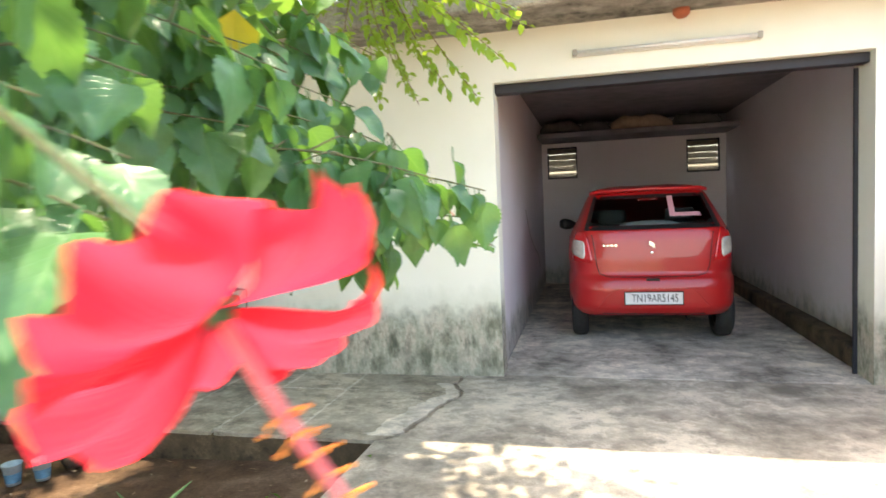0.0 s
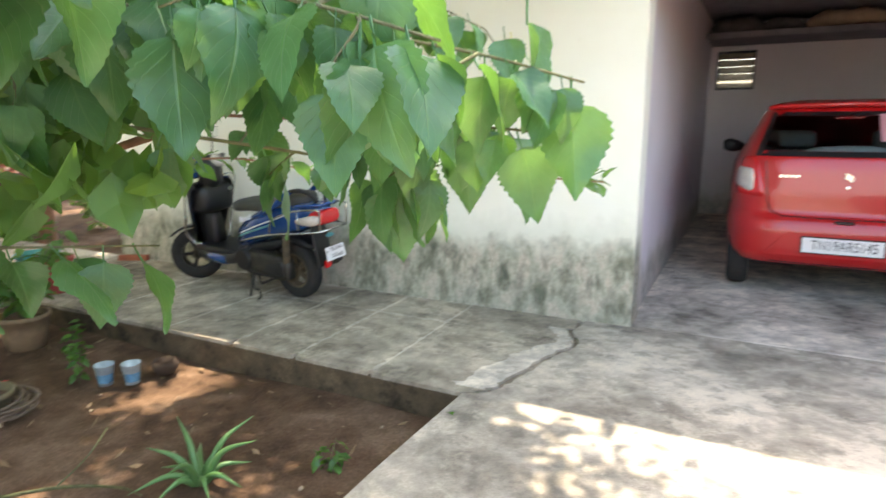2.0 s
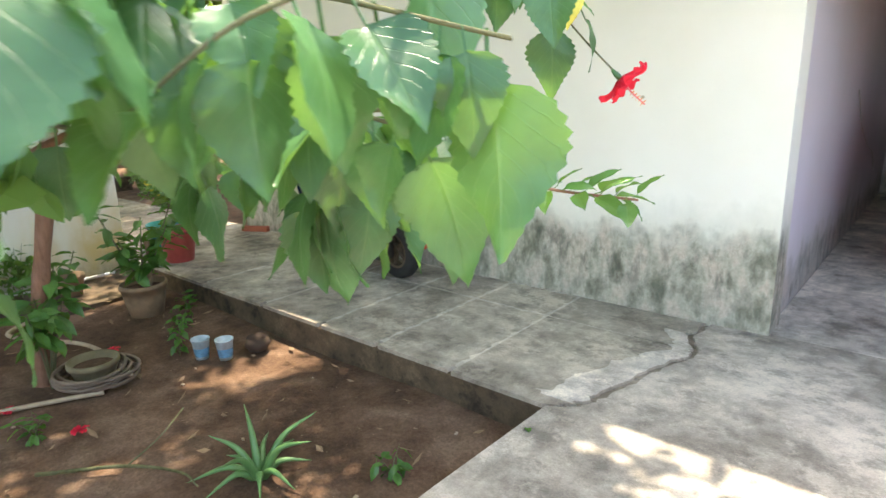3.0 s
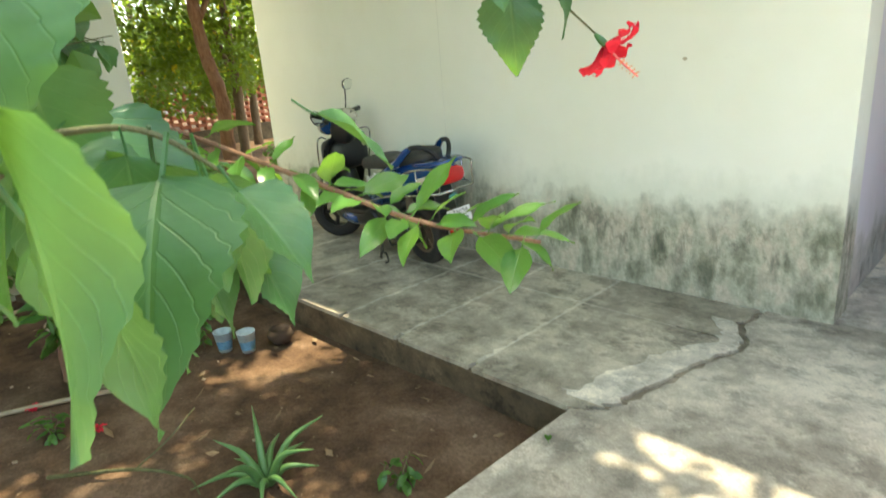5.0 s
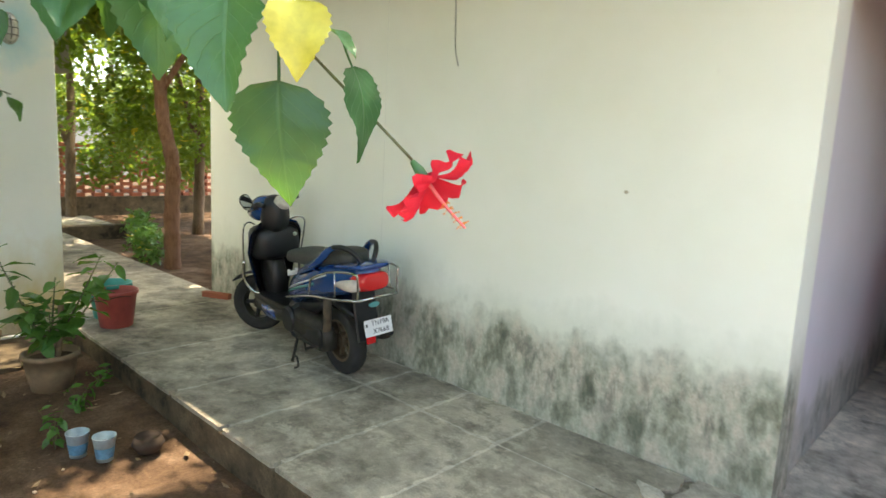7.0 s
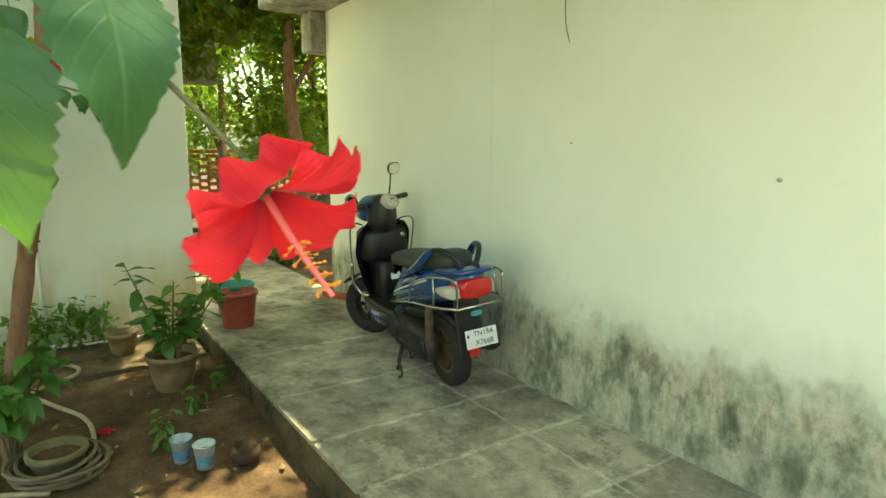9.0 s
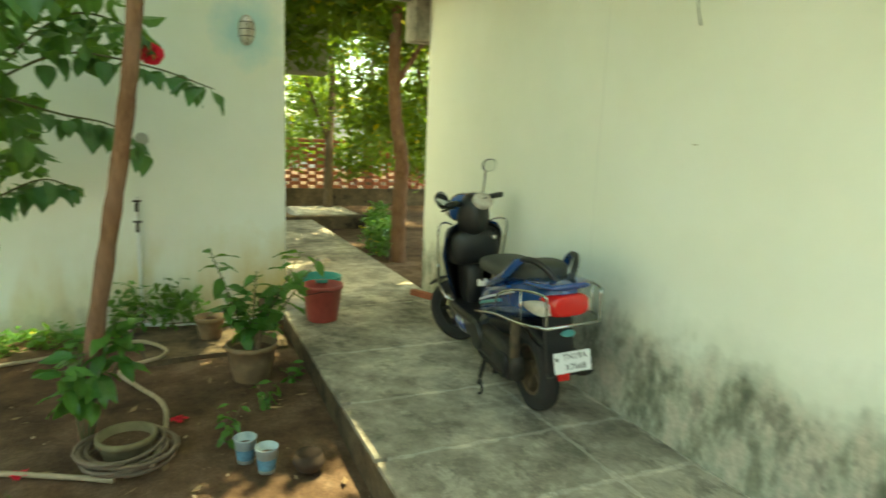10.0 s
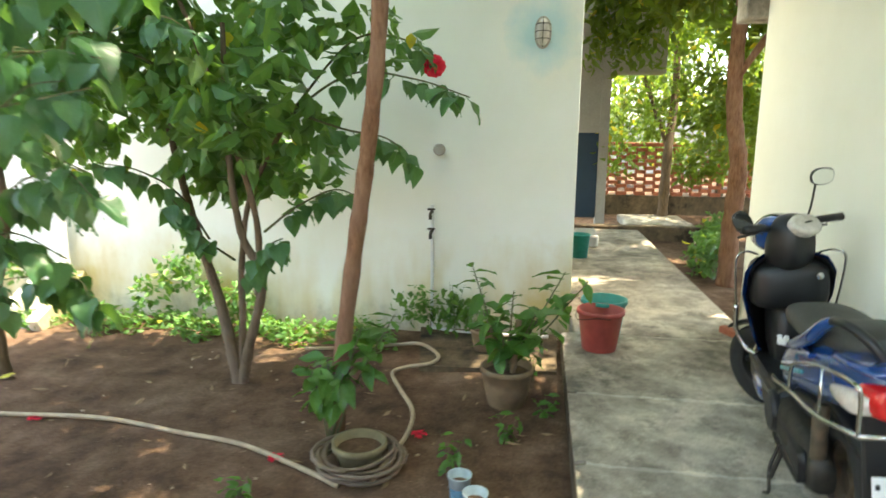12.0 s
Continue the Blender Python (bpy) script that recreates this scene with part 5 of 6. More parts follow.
    part("rear_mudguard", loft_x(smooth_sections([(-0.26, 0, 0.42, 0.06, 0.02), (-0.18, 0, 0.44, 0.075, 0.03), (0.0, 0, 0.47, 0.08, 0.03), (0.18, 0, 0.45, 0.08, 0.03)]), 14), M_BLACKP, sc, smooth=True)
    part("shock_absorber", tube([(-0.02, 0.12, 0.24), (-0.06, 0.12, 0.50)], 0.026, 12), M_RUST, sc, smooth=True)
    exh = part("exhaust", loft_x(smooth_sections([(-0.32, -0.14, 0.30, 0.035, 0.035), (-0.28, -0.14, 0.30, 0.05, 0.055), (-0.05, -0.14, 0.27, 0.05, 0.055), (0.15, -0.13, 0.22, 0.035, 0.04), (0.35, -0.1, 0.2, 0.015, 0.015)]), 16), M_STEEL, sc, smooth=True)
    part("tailpipe", tube([(-0.31, -0.14, 0.30), (-0.36, -0.14, 0.30)], 0.02, 12), M_BLACKP, exh)
    # tail body
    part("side_body", loft_x(smooth_sections([(-0.44, 0, 0.69, 0.03, 0.03), (-0.38, 0, 0.668, 0.085, 0.075), (-0.22, 0, 0.642, 0.125, 0.105), (0.0, 0, 0.602, 0.15, 0.122), (0.22, 0, 0.545, 0.16, 0.12), (0.40, 0, 0.47, 0.14, 0.115), (0.52, 0, 0.42, 0.09, 0.09)]), 28, 2.7), M_BLUE, sc, "glossy blue tail body", True)
    part("lower_panel", loft_x(smooth_sections([(0.08, 0, 0.42, 0.09, 0.04), (0.3, 0, 0.36, 0.11, 0.07), (0.48, 0, 0.31, 0.12, 0.08), (0.56, 0, 0.30, 0.08, 0.06)]), 22, 3.0), M_BLACKP, sc, smooth=True)
    for s in (-1, 1):
        part("decal", tube(spline([(0.44, s * 0.126, 0.475), (0.3, s * 0.154, 0.525), (0.14, s * 0.157, 0.58), (0.0, s * 0.151, 0.625), (-0.1, s * 0.141, 0.655)], 6), 0.0055, 8), M_PLATE, sc, "white swoosh stripe", True)
        part("decal", tube(spline([(0.46, s * 0.118, 0.45), (0.34, s * 0.149, 0.49), (0.18, s * 0.159, 0.54), (0.05, s * 0.154, 0.58)], 6), 0.008, 8), M_TEAL, sc, "teal stripe", True)
    wr = bmesh.new()
    for i in range(5):
        add_box(wr, (0.37 - i * 0.026, 0.144, 0.572 + i * 0.007), (0.384 - i * 0.026, 0.159, 0.597 + i * 0.007 + 0.012 * (i in (0, 4))), 0.001, None)
    part("name_script", wr, M_PLATE, sc)
    part("seat", loft_x(smooth_sections([(0.56, 0, 0.655, 0.05, 0.03), (0.51, 0, 0.665, 0.10, 0.045), (0.36, 0, 0.685, 0.125, 0.048), (0.12, 0, 0.695, 0.13, 0.045), (-0.02, 0, 0.735, 0.125, 0.055), (-0.2, 0, 0.755, 0.10, 0.05), (-0.28, 0, 0.755, 0.05, 0.03)]), 24, 3.0), M_SEAT, sc, "long black vinyl seat", True)
    rail = part("grab_rail", box((-0.05, -0.16, 0.66), (0.05, 0.16, 0.675), 0.004), M_BLUE, sc)
    for s in (-1, 1):
        part("rail_arm", tube(spline([(0.24, s * 0.15, 0.615), (0.1, s * 0.155, 0.67), (-0.04, s * 0.15, 0.735), (-0.14, s * 0.135, 0.80), (-0.2, s * 0.12, 0.825)], 6), [0.014 + 0.011 * math.sin(math.pi * k / 24) for k in range(25)], 10), M_BLUE, rail, smooth=True)
    part("rail_arch", tube(spline([(-0.19, 0.125, 0.825), (-0.28, 0.105, 0.83), (-0.345, 0.07, 0.80), (-0.37, 0.03, 0.74), (-0.375, 0.0, 0.72), (-0.37, -0.03, 0.74), (-0.345, -0.07, 0.80), (-0.28, -0.105, 0.83), (-0.19, -0.125, 0.825)], 6), 0.015, 10), M_BLACKP, rail, smooth=True)
    part("tail_cap", loft_x(smooth_sections([(-0.46, 0, 0.735, 0.09, 0.012), (-0.38, 0, 0.735, 0.125, 0.018), (-0.2, 0, 0.72, 0.135, 0.02)]), 16), M_BLUE, sc, smooth=True)
    # lamps
    tl = part("tail_light", loft_x(smooth_sections([(-0.465, 0, 0.655, 0.06, 0.035), (-0.45, 0, 0.65, 0.088, 0.05), (-0.36, 0, 0.64, 0.105, 0.06), (-0.28, 0, 0.64, 0.09, 0.05)]), 20, 3.2), M_REDL, sc, "red tail light", True)
    for s in (-1, 1):
        part("indicator", loft_x(smooth_sections([(-0.43, s * 0.09, 0.635, 0.016, 0.025), (-0.38, s * 0.107, 0.63, 0.026, 0.036), (-0.30, s * 0.12, 0.625, 0.022, 0.03), (-0.22, s * 0.13, 0.62, 0.01, 0.015)]), 14), M_CLEARL, tl, "clear indicator lens", True)
    # chrome guard round the tail
    g = bmesh.new()
    for s in (-1, 1):
        add_tube(g, spline([(0.40, s * 0.17, 0.43), (0.25, s * 0.19, 0.47), (0.0, s * 0.20, 0.525), (-0.3, s * 0.19, 0.555), (-0.47, s * 0.13, 0.565)], 5), 0.0075, 8)
        add_tube(g, spline([(0.02, s * 0.20, 0.53), (0.0, s * 0.20, 0.60), (-0.04, s * 0.195, 0.64), (-0.25, s * 0.18, 0.70), (-0.46, s * 0.14, 0.715), (-0.485, s * 0.13, 0.68), (-0.47, s * 0.13, 0.565)], 5), 0.0065, 8)
        add_tube(g, [(-0.30, s * 0.185, 0.56), (-0.30, s * 0.178, 0.705)], 0.005, 8)
    add_tube(g, [(-0.47, -0.13, 0.565), (-0.475, 0.13, 0.565)], 0.0075, 8)
    part("rear_guard", g, M_CHROME, sc, "chrome tube guard", True)
    for s in (-1, 1):
        g = bmesh.new()
        add_tube(g, spline([(0.93, s * 0.13, 0.34), (0.97, s * 0.17, 0.36), (0.99, s * 0.21, 0.45), (0.96, s * 0.215, 0.58)], 6), 0.011, 8)
        add_tube(g, spline([(0.96, s * 0.215, 0.58), (0.92, s * 0.225, 0.70), (0.88, s * 0.225, 0.83), (0.90, s * 0.18, 0.855), (0.95, s * 0.12, 0.83)], 6), 0.0055, 8)
        part("leg_guard", g, M_CHROME, sc, "chrome leg guard", True)
    # plate and mudflap
    flap = part("mudflap", box((-0.335, -0.075, 0.20), (-0.315, 0.075, 0.56), 0.008, pose(-0.06, 0, 0.03, 0, 10, 0)), M_BLACKP, sc)
    mpl = pose(-0.40, 0, 0.395, 0, 0, -90) @ pose(0, 0, 0, 80, 0, 0)
    np_ = part("number_plate", box((-0.09, -0.047, -0.002), (0.09, 0.047, 0.002), 0.002, mpl), M_PLATE, sc, "white number plate, two lines")
    for txt, dy, dx in (("TN19A", 0.024, 0.012), ("X7668", -0.022, 0.012)):
        text_part("plate_text", txt, 0.038, M_INK, np_, mpl @ pose(dx, dy, 0.0022))
    part("bolt", box((-0.082, 0.01, 0.002), (-0.07, 0.026, 0.004), 0.001, mpl), M_INK, np_)
    part("reflector", box((-0.375, -0.03, 0.27), (-0.362, 0.03, 0.325), 0.004), M_REDL, flap)
    part("logo_disc", loft_x([(-0.43, 0, 0.515, 0.03, 0.014), (-0.42, 0, 0.515, 0.035, 0.017)], 18, 2.0), M_TEAL, flap)
    # headset
    hs = pose(0.86, 0, 0, 0, 0, 36) @ pose(-0.86, 0, 0)
    head = part("headset", loft_x(smooth_sections([(0.80, 0, 0.955, 0.06, 0.05), (0.84, 0, 0.95, 0.08, 0.07), (0.93, 0, 0.945, 0.09, 0.085), (0.98, 0, 0.935, 0.085, 0.085), (1.03, 0, 0.925, 0.055, 0.06)]), 22, 2.6, hs), M_BLUE, sc, smooth=True)
    part("headset_back", loft_x(smooth_sections([(0.785, 0, 0.90, 0.06, 0.09), (0.82, 0, 0.90, 0.09, 0.125), (0.89, 0, 0.89, 0.10, 0.14), (0.93, 0, 0.86, 0.085, 0.11)]), 20, 2.8, hs), M_BLACKP, head, smooth=True)
    part("instrument", loft_x(smooth_sections([(0, 0, 0, 0.066, 0.045), (0.012, 0, 0, 0.08, 0.056), (0.04, 0, 0, 0.08, 0.056)]), 20, 2.2, hs @ pose(0.775, 0, 1.0, 0, 42, 0)), M_CLEARL, head, "pale speedometer", True)
    part("needle", box((-0.006, -0.02, -0.004), (-0.001, 0.02, 0.004), 0.001, hs @ pose(0.775, 0, 1.0, 0, 42, 0)), M_INK, head)
    part("headlamp", loft_x(smooth_sections([(1.0, 0, 0.925, 0.068, 0.05), (1.04, 0, 0.92, 0.055, 0.045), (1.055, 0, 0.915, 0.03, 0.02)]), 18, 2.4, hs), M_CLEARL, head, smooth=True)
    for s in (-1, 1):
        grip = part("handlebar_grip", tube([hs @ Vector(p) for p in ((0.90, s * 0.10, 0.97), (0.87, s * 0.18, 0.985), (0.84, s * 0.29, 0.99))], [0.016, 0.018, 0.019], 12), M_BLACKP, head, smooth=True)
        part("lever", tube([hs @ Vector(p) for p in ((0.93, s * 0.13, 0.95), (0.93, s * 0.20, 0.945), (0.90, s * 0.27, 0.95))], 0.006, 8), M_STEEL, grip, smooth=True)
        stem = part("mirror_stem", tube([hs @ Vector(p) for p in spline([(0.88, -0.11, 0.985), (0.86, -0.115, 1.05), (0.85, -0.13, 1.155)] if s < 0 else [(0.93, 0.09, 0.94), (0.96, 0.13, 0.96), (0.98, 0.15, 0.975)], 4)], 0.005, 8), M_BLACKP, head, smooth=True)
        mm = hs @ (pose(0.838, -0.152, 1.19, 0, -8, -12) if s < 0 else pose(0.98, 0.165, 1.0, 60, -8, -30))
        part("mirror_shell", loft_x(smooth_sections([(-0.008, 0, 0, 0.058, 0.04), (0.005, 0, 0, 0.056, 0.038), (0.022, 0, 0, 0.03, 0.02)]), 20, 2.5, mm), M_BLACKP, stem, smooth=True)
        part("mirror_glass", loft_x([(-0.0115, 0, 0, 0.053, 0.036), (-0.0085, 0, 0, 0.054, 0.037)], 20, 2.5, mm), M_MIRROR, stem)
    part("side_stand", tube([(0.40, 0.09, 0.22), (0.36, 0.15, 0.10), (0.34, 0.19, 0.016)], 0.010, 8), M_STEEL, sc, smooth=True)
    part("kick_lever", tube(spline([(0.28, 0.16, 0.22), (0.27, 0.20, 0.12), (0.24, 0.215, 0.09), (0.19, 0.225, 0.10), (0.17, 0.23, 0.05), (0.20, 0.24, 0.03)], 4), 0.007, 8), M_STEEL, sc, smooth=True)
    part("centre_stand", tube([(0.35, -0.1, 0.2), (0.28, -0.12, 0.10), (0.28, 0.12, 0.10), (0.35, 0.1, 0.2)], 0.011, 8), M_STEEL, sc, smooth=True)
    # short tail
    for o in sc.children_recursive:
        if o.name.split(".")[0] not in ("number_plate", "plate_text", "bolt", "tyre", "rim", "rear_wheel", "front_wheel"):
            for v in o.data.vertices:
                if v.co.x < 0:
                    v.co.x *= 0.86
    return sc


build_scooter()

# ---- garden wall of openwork brick in the west ----
jali = tagged(new("wall_jali"), "openwork terracotta brick garden wall", "wall", kind="structure")
part("wall_foot", box((-14.12, 3.3, -0.1), (-13.9, 12.0, 0.42), 0.01), M_KERB, jali)
part("coping", box((-14.14, 3.3, 1.42), (-13.88, 12.0, 1.50), 0.01), M_TERRA, jali)
bk = box((-0.08, -0.105, -0.035), (0.08, 0.105, 0.035), 0.004)
bk_me = bpy.data.meshes.new("brick")
bk.to_mesh(bk_me)
bk.free()
bk_me.materials.append(M_TERRA)
for r in range(13):
    for c in range(23):
        y = 3.5 + c * 0.37 + (0.185 if r % 2 else 0)
        if y < 11.9:
            part_of("brick", bk_me, jali, pose(-14.0, y, 0.46 + r * 0.0745))

# ---- red painted boundary wall right of the driveway ----
rw = tagged(new("wall_red_brick"), "low boundary wall of rough red painted brick", "wall", kind="structure")
part("wall_core", box((2.035, -5.8, -0.1), (2.28, 4.42, 1.27)), M_BRICKRED, rw)
part("coping", box((2.0, -5.8, 1.272), (2.32, 4.43, 1.33), 0.012), M_BRICKRED, rw)
variants = []
for s in range(5):
    g = random.Random(s)
    bb = box((-0.05, -0.112, -0.035), (0.05, 0.112, 0.035), 0.008)
    for v in bb.verts:
        v.co += Vector((g.uniform(-0.012, 0.012), g.uniform(-0.006, 0.006), g.uniform(-0.005, 0.005)))
    me = bpy.data.meshes.new("brick")
    bb.to_mesh(me)
    bb.free()
    me.materials.append(M_BRICKRED)
    variants.append(me)
g = random.Random(31)
for r in range(15):
    for c in range(18):
        part_of("brick", g.choice(variants), rw, pose(2.068 + g.uniform(-0.006, 0.010), 4.29 - c * 0.238 - (0.119 if r % 2 else 0), 0.22 + r * 0.0715))
structure("verge", prism([(2.06, -6.0), (2.2, -6.0), (2.2, 4.4), (2.06, 4.4)], -0.1, 0.12), M_SOIL, "mossy soil verge along the red wall", category="ground")

# ---- garage details ----
structure("plinth_east", box((1.80, WALL_Y + 0.4, SLAB + 0.001), (1.958, 9.58, SLAB + 0.15), 0.02, None, 2), M_KERB, "low rounded cement plinth along the garage wall", category="plinth")
structure("shutter_guide", box((1.758, WALL_Y + 0.245, SLAB + 0.001), (1.784, WALL_Y + 0.272, 2.294), 0.003), M_DARK, "black steel shutter guide", category="rail")
tl = thing("tube_light", (0.52, WALL_Y - 0.001, 2.505), "unlit fluorescent tube batten on the wall over the garage", "lamp")
part("batten", box((-0.60, -0.035, -0.02), (0.60, 0.0, 0.02), 0.004), M_WHITE, tl)
part("tube", tube([(-0.58, -0.05, 0), (0.58, -0.05, 0)], 0.014, 10), M_WHITE, tl, smooth=True)
for x in (-0.585, 0.585):
    part("end_cap", box((x - 0.015, -0.07, -0.022), (x + 0.015, -0.0352, 0.022), 0.004), M_GREYPL, tl)
bell = thing("ceiling_rose", (0.63, WALL_Y - 0.06, 2.72), "brown wooden block fixed under the roof edge", "fitting")
part("block", lathe([(0, -0.055), (0.03, -0.055), (0.055, -0.03), (0.055, 0.0), (0, 0.0)], 20), M_TERRA, bell, smooth=True)
M_SACK = simple("dusty_sacking", (0.4, 0.28, 0.2), 0.95, 0, 0.35, 12, bump=0.5)
M_BUNDLE = simple("dark_bundle", (0.09, 0.08, 0.08), 0.95, 0, 0.4, 12, bump=0.5)
for i, (x, w, h, m) in enumerate(((-0.35, 0.30, 0.09, M_BUNDLE), (0.12, 0.22, 0.07, M_BUNDLE), (0.75, 0.42, 0.09, M_SACK), (1.45, 0.32, 0.08, M_BUNDLE))):
    sk = thing("storage_bundle", (x, 9.0, 2.43), ("dark dusty bundle" if m is M_BUNDLE else "brown stuffed sack") + " lying on the garage loft shelf", "bundle", "loft bundles")
    lf = loft_x(smooth_sections([(-w, 0, h * 0.5, 0.05, h * 0.5), (-w * 0.7, 0, h, 0.16, h), (0, 0.02, h * 1.05, 0.2, h * 1.05), (w * 0.6, 0, h * 0.95, 0.17, h * 0.95), (w, 0, h * 0.4, 0.06, h * 0.4)]), 18, 2.4)
    for v in lf.verts:
        v.co.z *= 1 + 0.25 * noise.noise(v.co * 9 + Vector((i, 0, 0)))
    part("sack", lf, m, sk, smooth=True)
cable = thing("wall_cable", (-0.675, 6.5, 1.0), "thin grey cable hanging on the garage wall", "cable")
part("cable", tube(spline([(0.005, 0.2, 0.4), (0.01, 0.6, 0.1), (0.02, 1.1, -0.1), (0.01, 1.6, -0.2), (0.01, 1.9, -0.4)], 6), 0.004, 6), M_GREYPL, cable)

# ---- house wall fittings ----
pipe = thing("water_pipe", (-5.43, 2.14, 0.05), "white plastic standpipe with two brass taps on the house wall", "pipe")
part("riser", tube([(0, 0, -0.05), (0, 0, 1.0)], 0.014, 10), M_WHITE, pipe, smooth=True)
for z in (0.80, 0.95):
    tap = part("tap", tube(spline([(0.005, 0, z), (0.06, 0, z), (0.085, 0, z - 0.015), (0.09, 0, z - 0.05)], 4), 0.012, 10), M_STEEL, pipe, "dull metal tap", True)
    part("tap_handle", box((0.04, -0.03, z + 0.014), (0.055, 0.03, z + 0.03), 0.004), M_STEEL, tap)
low = thing("ground_pipe", (-5.36, 2.15, 0.06), "white plastic pipe lying along the house foot", "pipe")
part("pipe", tube(spline([(-0.05, 0.0, 0.02), (0.0, 0.25, 0.01), (0.02, 0.9, 0.02)], 5), 0.014, 10), M_WHITE, low, smooth=True)
jb = thing("junction_box", (-5.45, 2.19, 1.47), "small grey socket box on the house wall", "box")
part("box", lathe([(0, 0), (0.045, 0), (0.045, 0.03), (0.035, 0.04), (0, 0.04)], 20, pose(0, 0, 0, 0, 90, 0)), M_GREYPL, jb)
wl = thing("wall_lamp", (-5.45, 2.93, 2.30), "unlit oval wall lamp with wire guard on a blue-stained patch", "lamp")
part("base", loft_x([(0.0, 0, 0, 0.06, 0.11), (0.025, 0, 0, 0.06, 0.11), (0.03, 0, 0, 0.055, 0.105)], 24, 2.2), M_GREYPL, wl)
part("glass_cover", loft_x(smooth_sections([(0.03, 0, 0, 0.05, 0.095), (0.06, 0, 0, 0.045, 0.088), (0.085, 0, 0, 0.025, 0.06)]), 20, 2.2), M_CLEARL, wl, smooth=True)
gd = bmesh.new()
for z in (-0.05, 0.0, 0.05):
    add_tube(gd, spline([(0.03, -0.055, z), (0.085, -0.035, z), (0.095, 0, z), (0.085, 0.035, z), (0.03, 0.055, z)], 4), 0.003, 6)
add_tube(gd, spline([(0.03, 0, -0.1), (0.09, 0, -0.06), (0.10, 0, 0), (0.09, 0, 0.06), (0.03, 0, 0.1)], 4), 0.003, 6)
part("wire_guard", gd, M_STEEL, wl)
chute = thing("drain_chute", (-5.44, -1.12, 0.0), "white cement chute under a downpipe at the house wall", "drain")
for s in (-1, 1):
    part("cheek", box((-0.03, -0.05, -0.28), (0.62, 0.05, 0.06), 0.012, pose(0.0, s * 0.17, 0.34, 0, 26, 0)), M_HOUSE, chute)
part("channel", box((-0.03, -0.118, -0.10), (0.60, 0.118, -0.05), 0.006, pose(0.0, 0, 0.34, 0, 26, 0)), M_GREYPL, chute)
dp = thing("downpipe", (-5.37, -1.05, 0.42), "white plastic rain downpipe on the house wall", "pipe")
part("pipe", tube(spline([(0, 0, 3.4), (0, 0, 0.3), (0.0, 0, 0.1), (0.06, 0, 0.0), (0.16, 0, -0.06)], 6), 0.05, 14), M_WHITE, dp, smooth=True)
part("bracket", box((-0.075, -0.06, 0.9), (0.0, 0.06, 0.93), 0.004), M_GREYPL, dp)
structure("garden_ledge", prism([(-5.44, 2.05), (-4.62, 2.2), (-4.66, 3.10), (-5.44, 3.12)], -0.1, 0.07), M_KERB, "damp grey cement ledge at the house foot", category="ledge")

# ---- buckets, pots and small things ----
M_BKTR = simple("faded_red_plastic", (0.42, 0.075, 0.06), 0.5, 0, 0.2, 20)
M_BKTG = simple("teal_plastic", (0.02, 0.30, 0.24), 0.45, 0, 0.2, 20)
M_CLAY = simple("weathered_clay", (0.30, 0.20, 0.11), 0.9, 0, 0.35, 14, bump=0.4)
M_POTG = simple("pale_mossy_pot", (0.23, 0.19, 0.1), 0.9, 0, 0.35, 14, bump=0.3)
M_CUP = simple("white_paper_cup", (0.42, 0.52, 0.53), 0.6, 0, 0.25, 40)
M_CUPB = simple("cup_print", (0.12, 0.30, 0.42), 0.6, 0, 0.4, 60)
M_HOSE = simple("sun_bleached_hose", (0.42, 0.33, 0.21), 0.7, 0, 0.3, 25)
M_HOSED = simple("grey_hose", (0.19, 0.14, 0.095), 0.75, 0, 0.3, 25)
M_DRY = simple("dry_leaf", (0.26, 0.17, 0.09), 0.9, 0, 0.3, 40)
M_FALLEN = simple("fallen_petal", (0.55, 0.02, 0.05), 0.8, 0, 0.3, 60)


def bucket(at, r, h, mat, label, rz):
    b = thing("bucket", at, label, "bucket", "buckets on the path", rz)
    part("body", lathe([(0, 0.004), (r * 0.74, 0.0), (r * 0.76, 0.01), (r * 0.97, h - 0.03), (r * 1.06, h - 0.025), (r * 1.06, h), (r * 0.98, h), (r * 0.74, 0.018), (0, 0.018)], 32), mat, b, smooth=True)
    part("handle", tube(spline([(r * 1.05, 0, h - 0.03), (r * 1.0, r * 0.6, h - 0.02), (0.0, r * 1.12, h - 0.06), (-r * 1.0, r * 0.6, h - 0.02), (-r * 1.05, 0, h - 0.03)], 6), 0.003, 6), M_STEEL, b, "thin wire handle", True)
    return b


bucket((-4.80, 3.37, SLAB), 0.145, 0.27, M_BKTR, "faded red plastic bucket with wire handle on the path", 200)
bucket((-5.08, 3.42, SLAB), 0.15, 0.27, M_BKTG, "teal plastic bucket standing behind the red bucket", 100)
tin = thing("plastic_tub", (-8.0, 3.42, SLAB), "small teal plastic tub by the house wall", "tub")
part("body", lathe([(0, 0.004), (0.10, 0), (0.12, 0.26), (0.128, 0.26), (0.128, 0.275), (0.115, 0.275), (0.095, 0.02), (0, 0.02)], 24), M_BKTG, tin, smooth=True)
wb = thing("washing_stone", (-9.0, 3.5, SLAB), "pale stone block by the house wall", "stone")
part("block", box((-0.35, -0.2, 0), (0.35, 0.2, 0.16), 0.03, None, 2), M_GREYPL, wb)


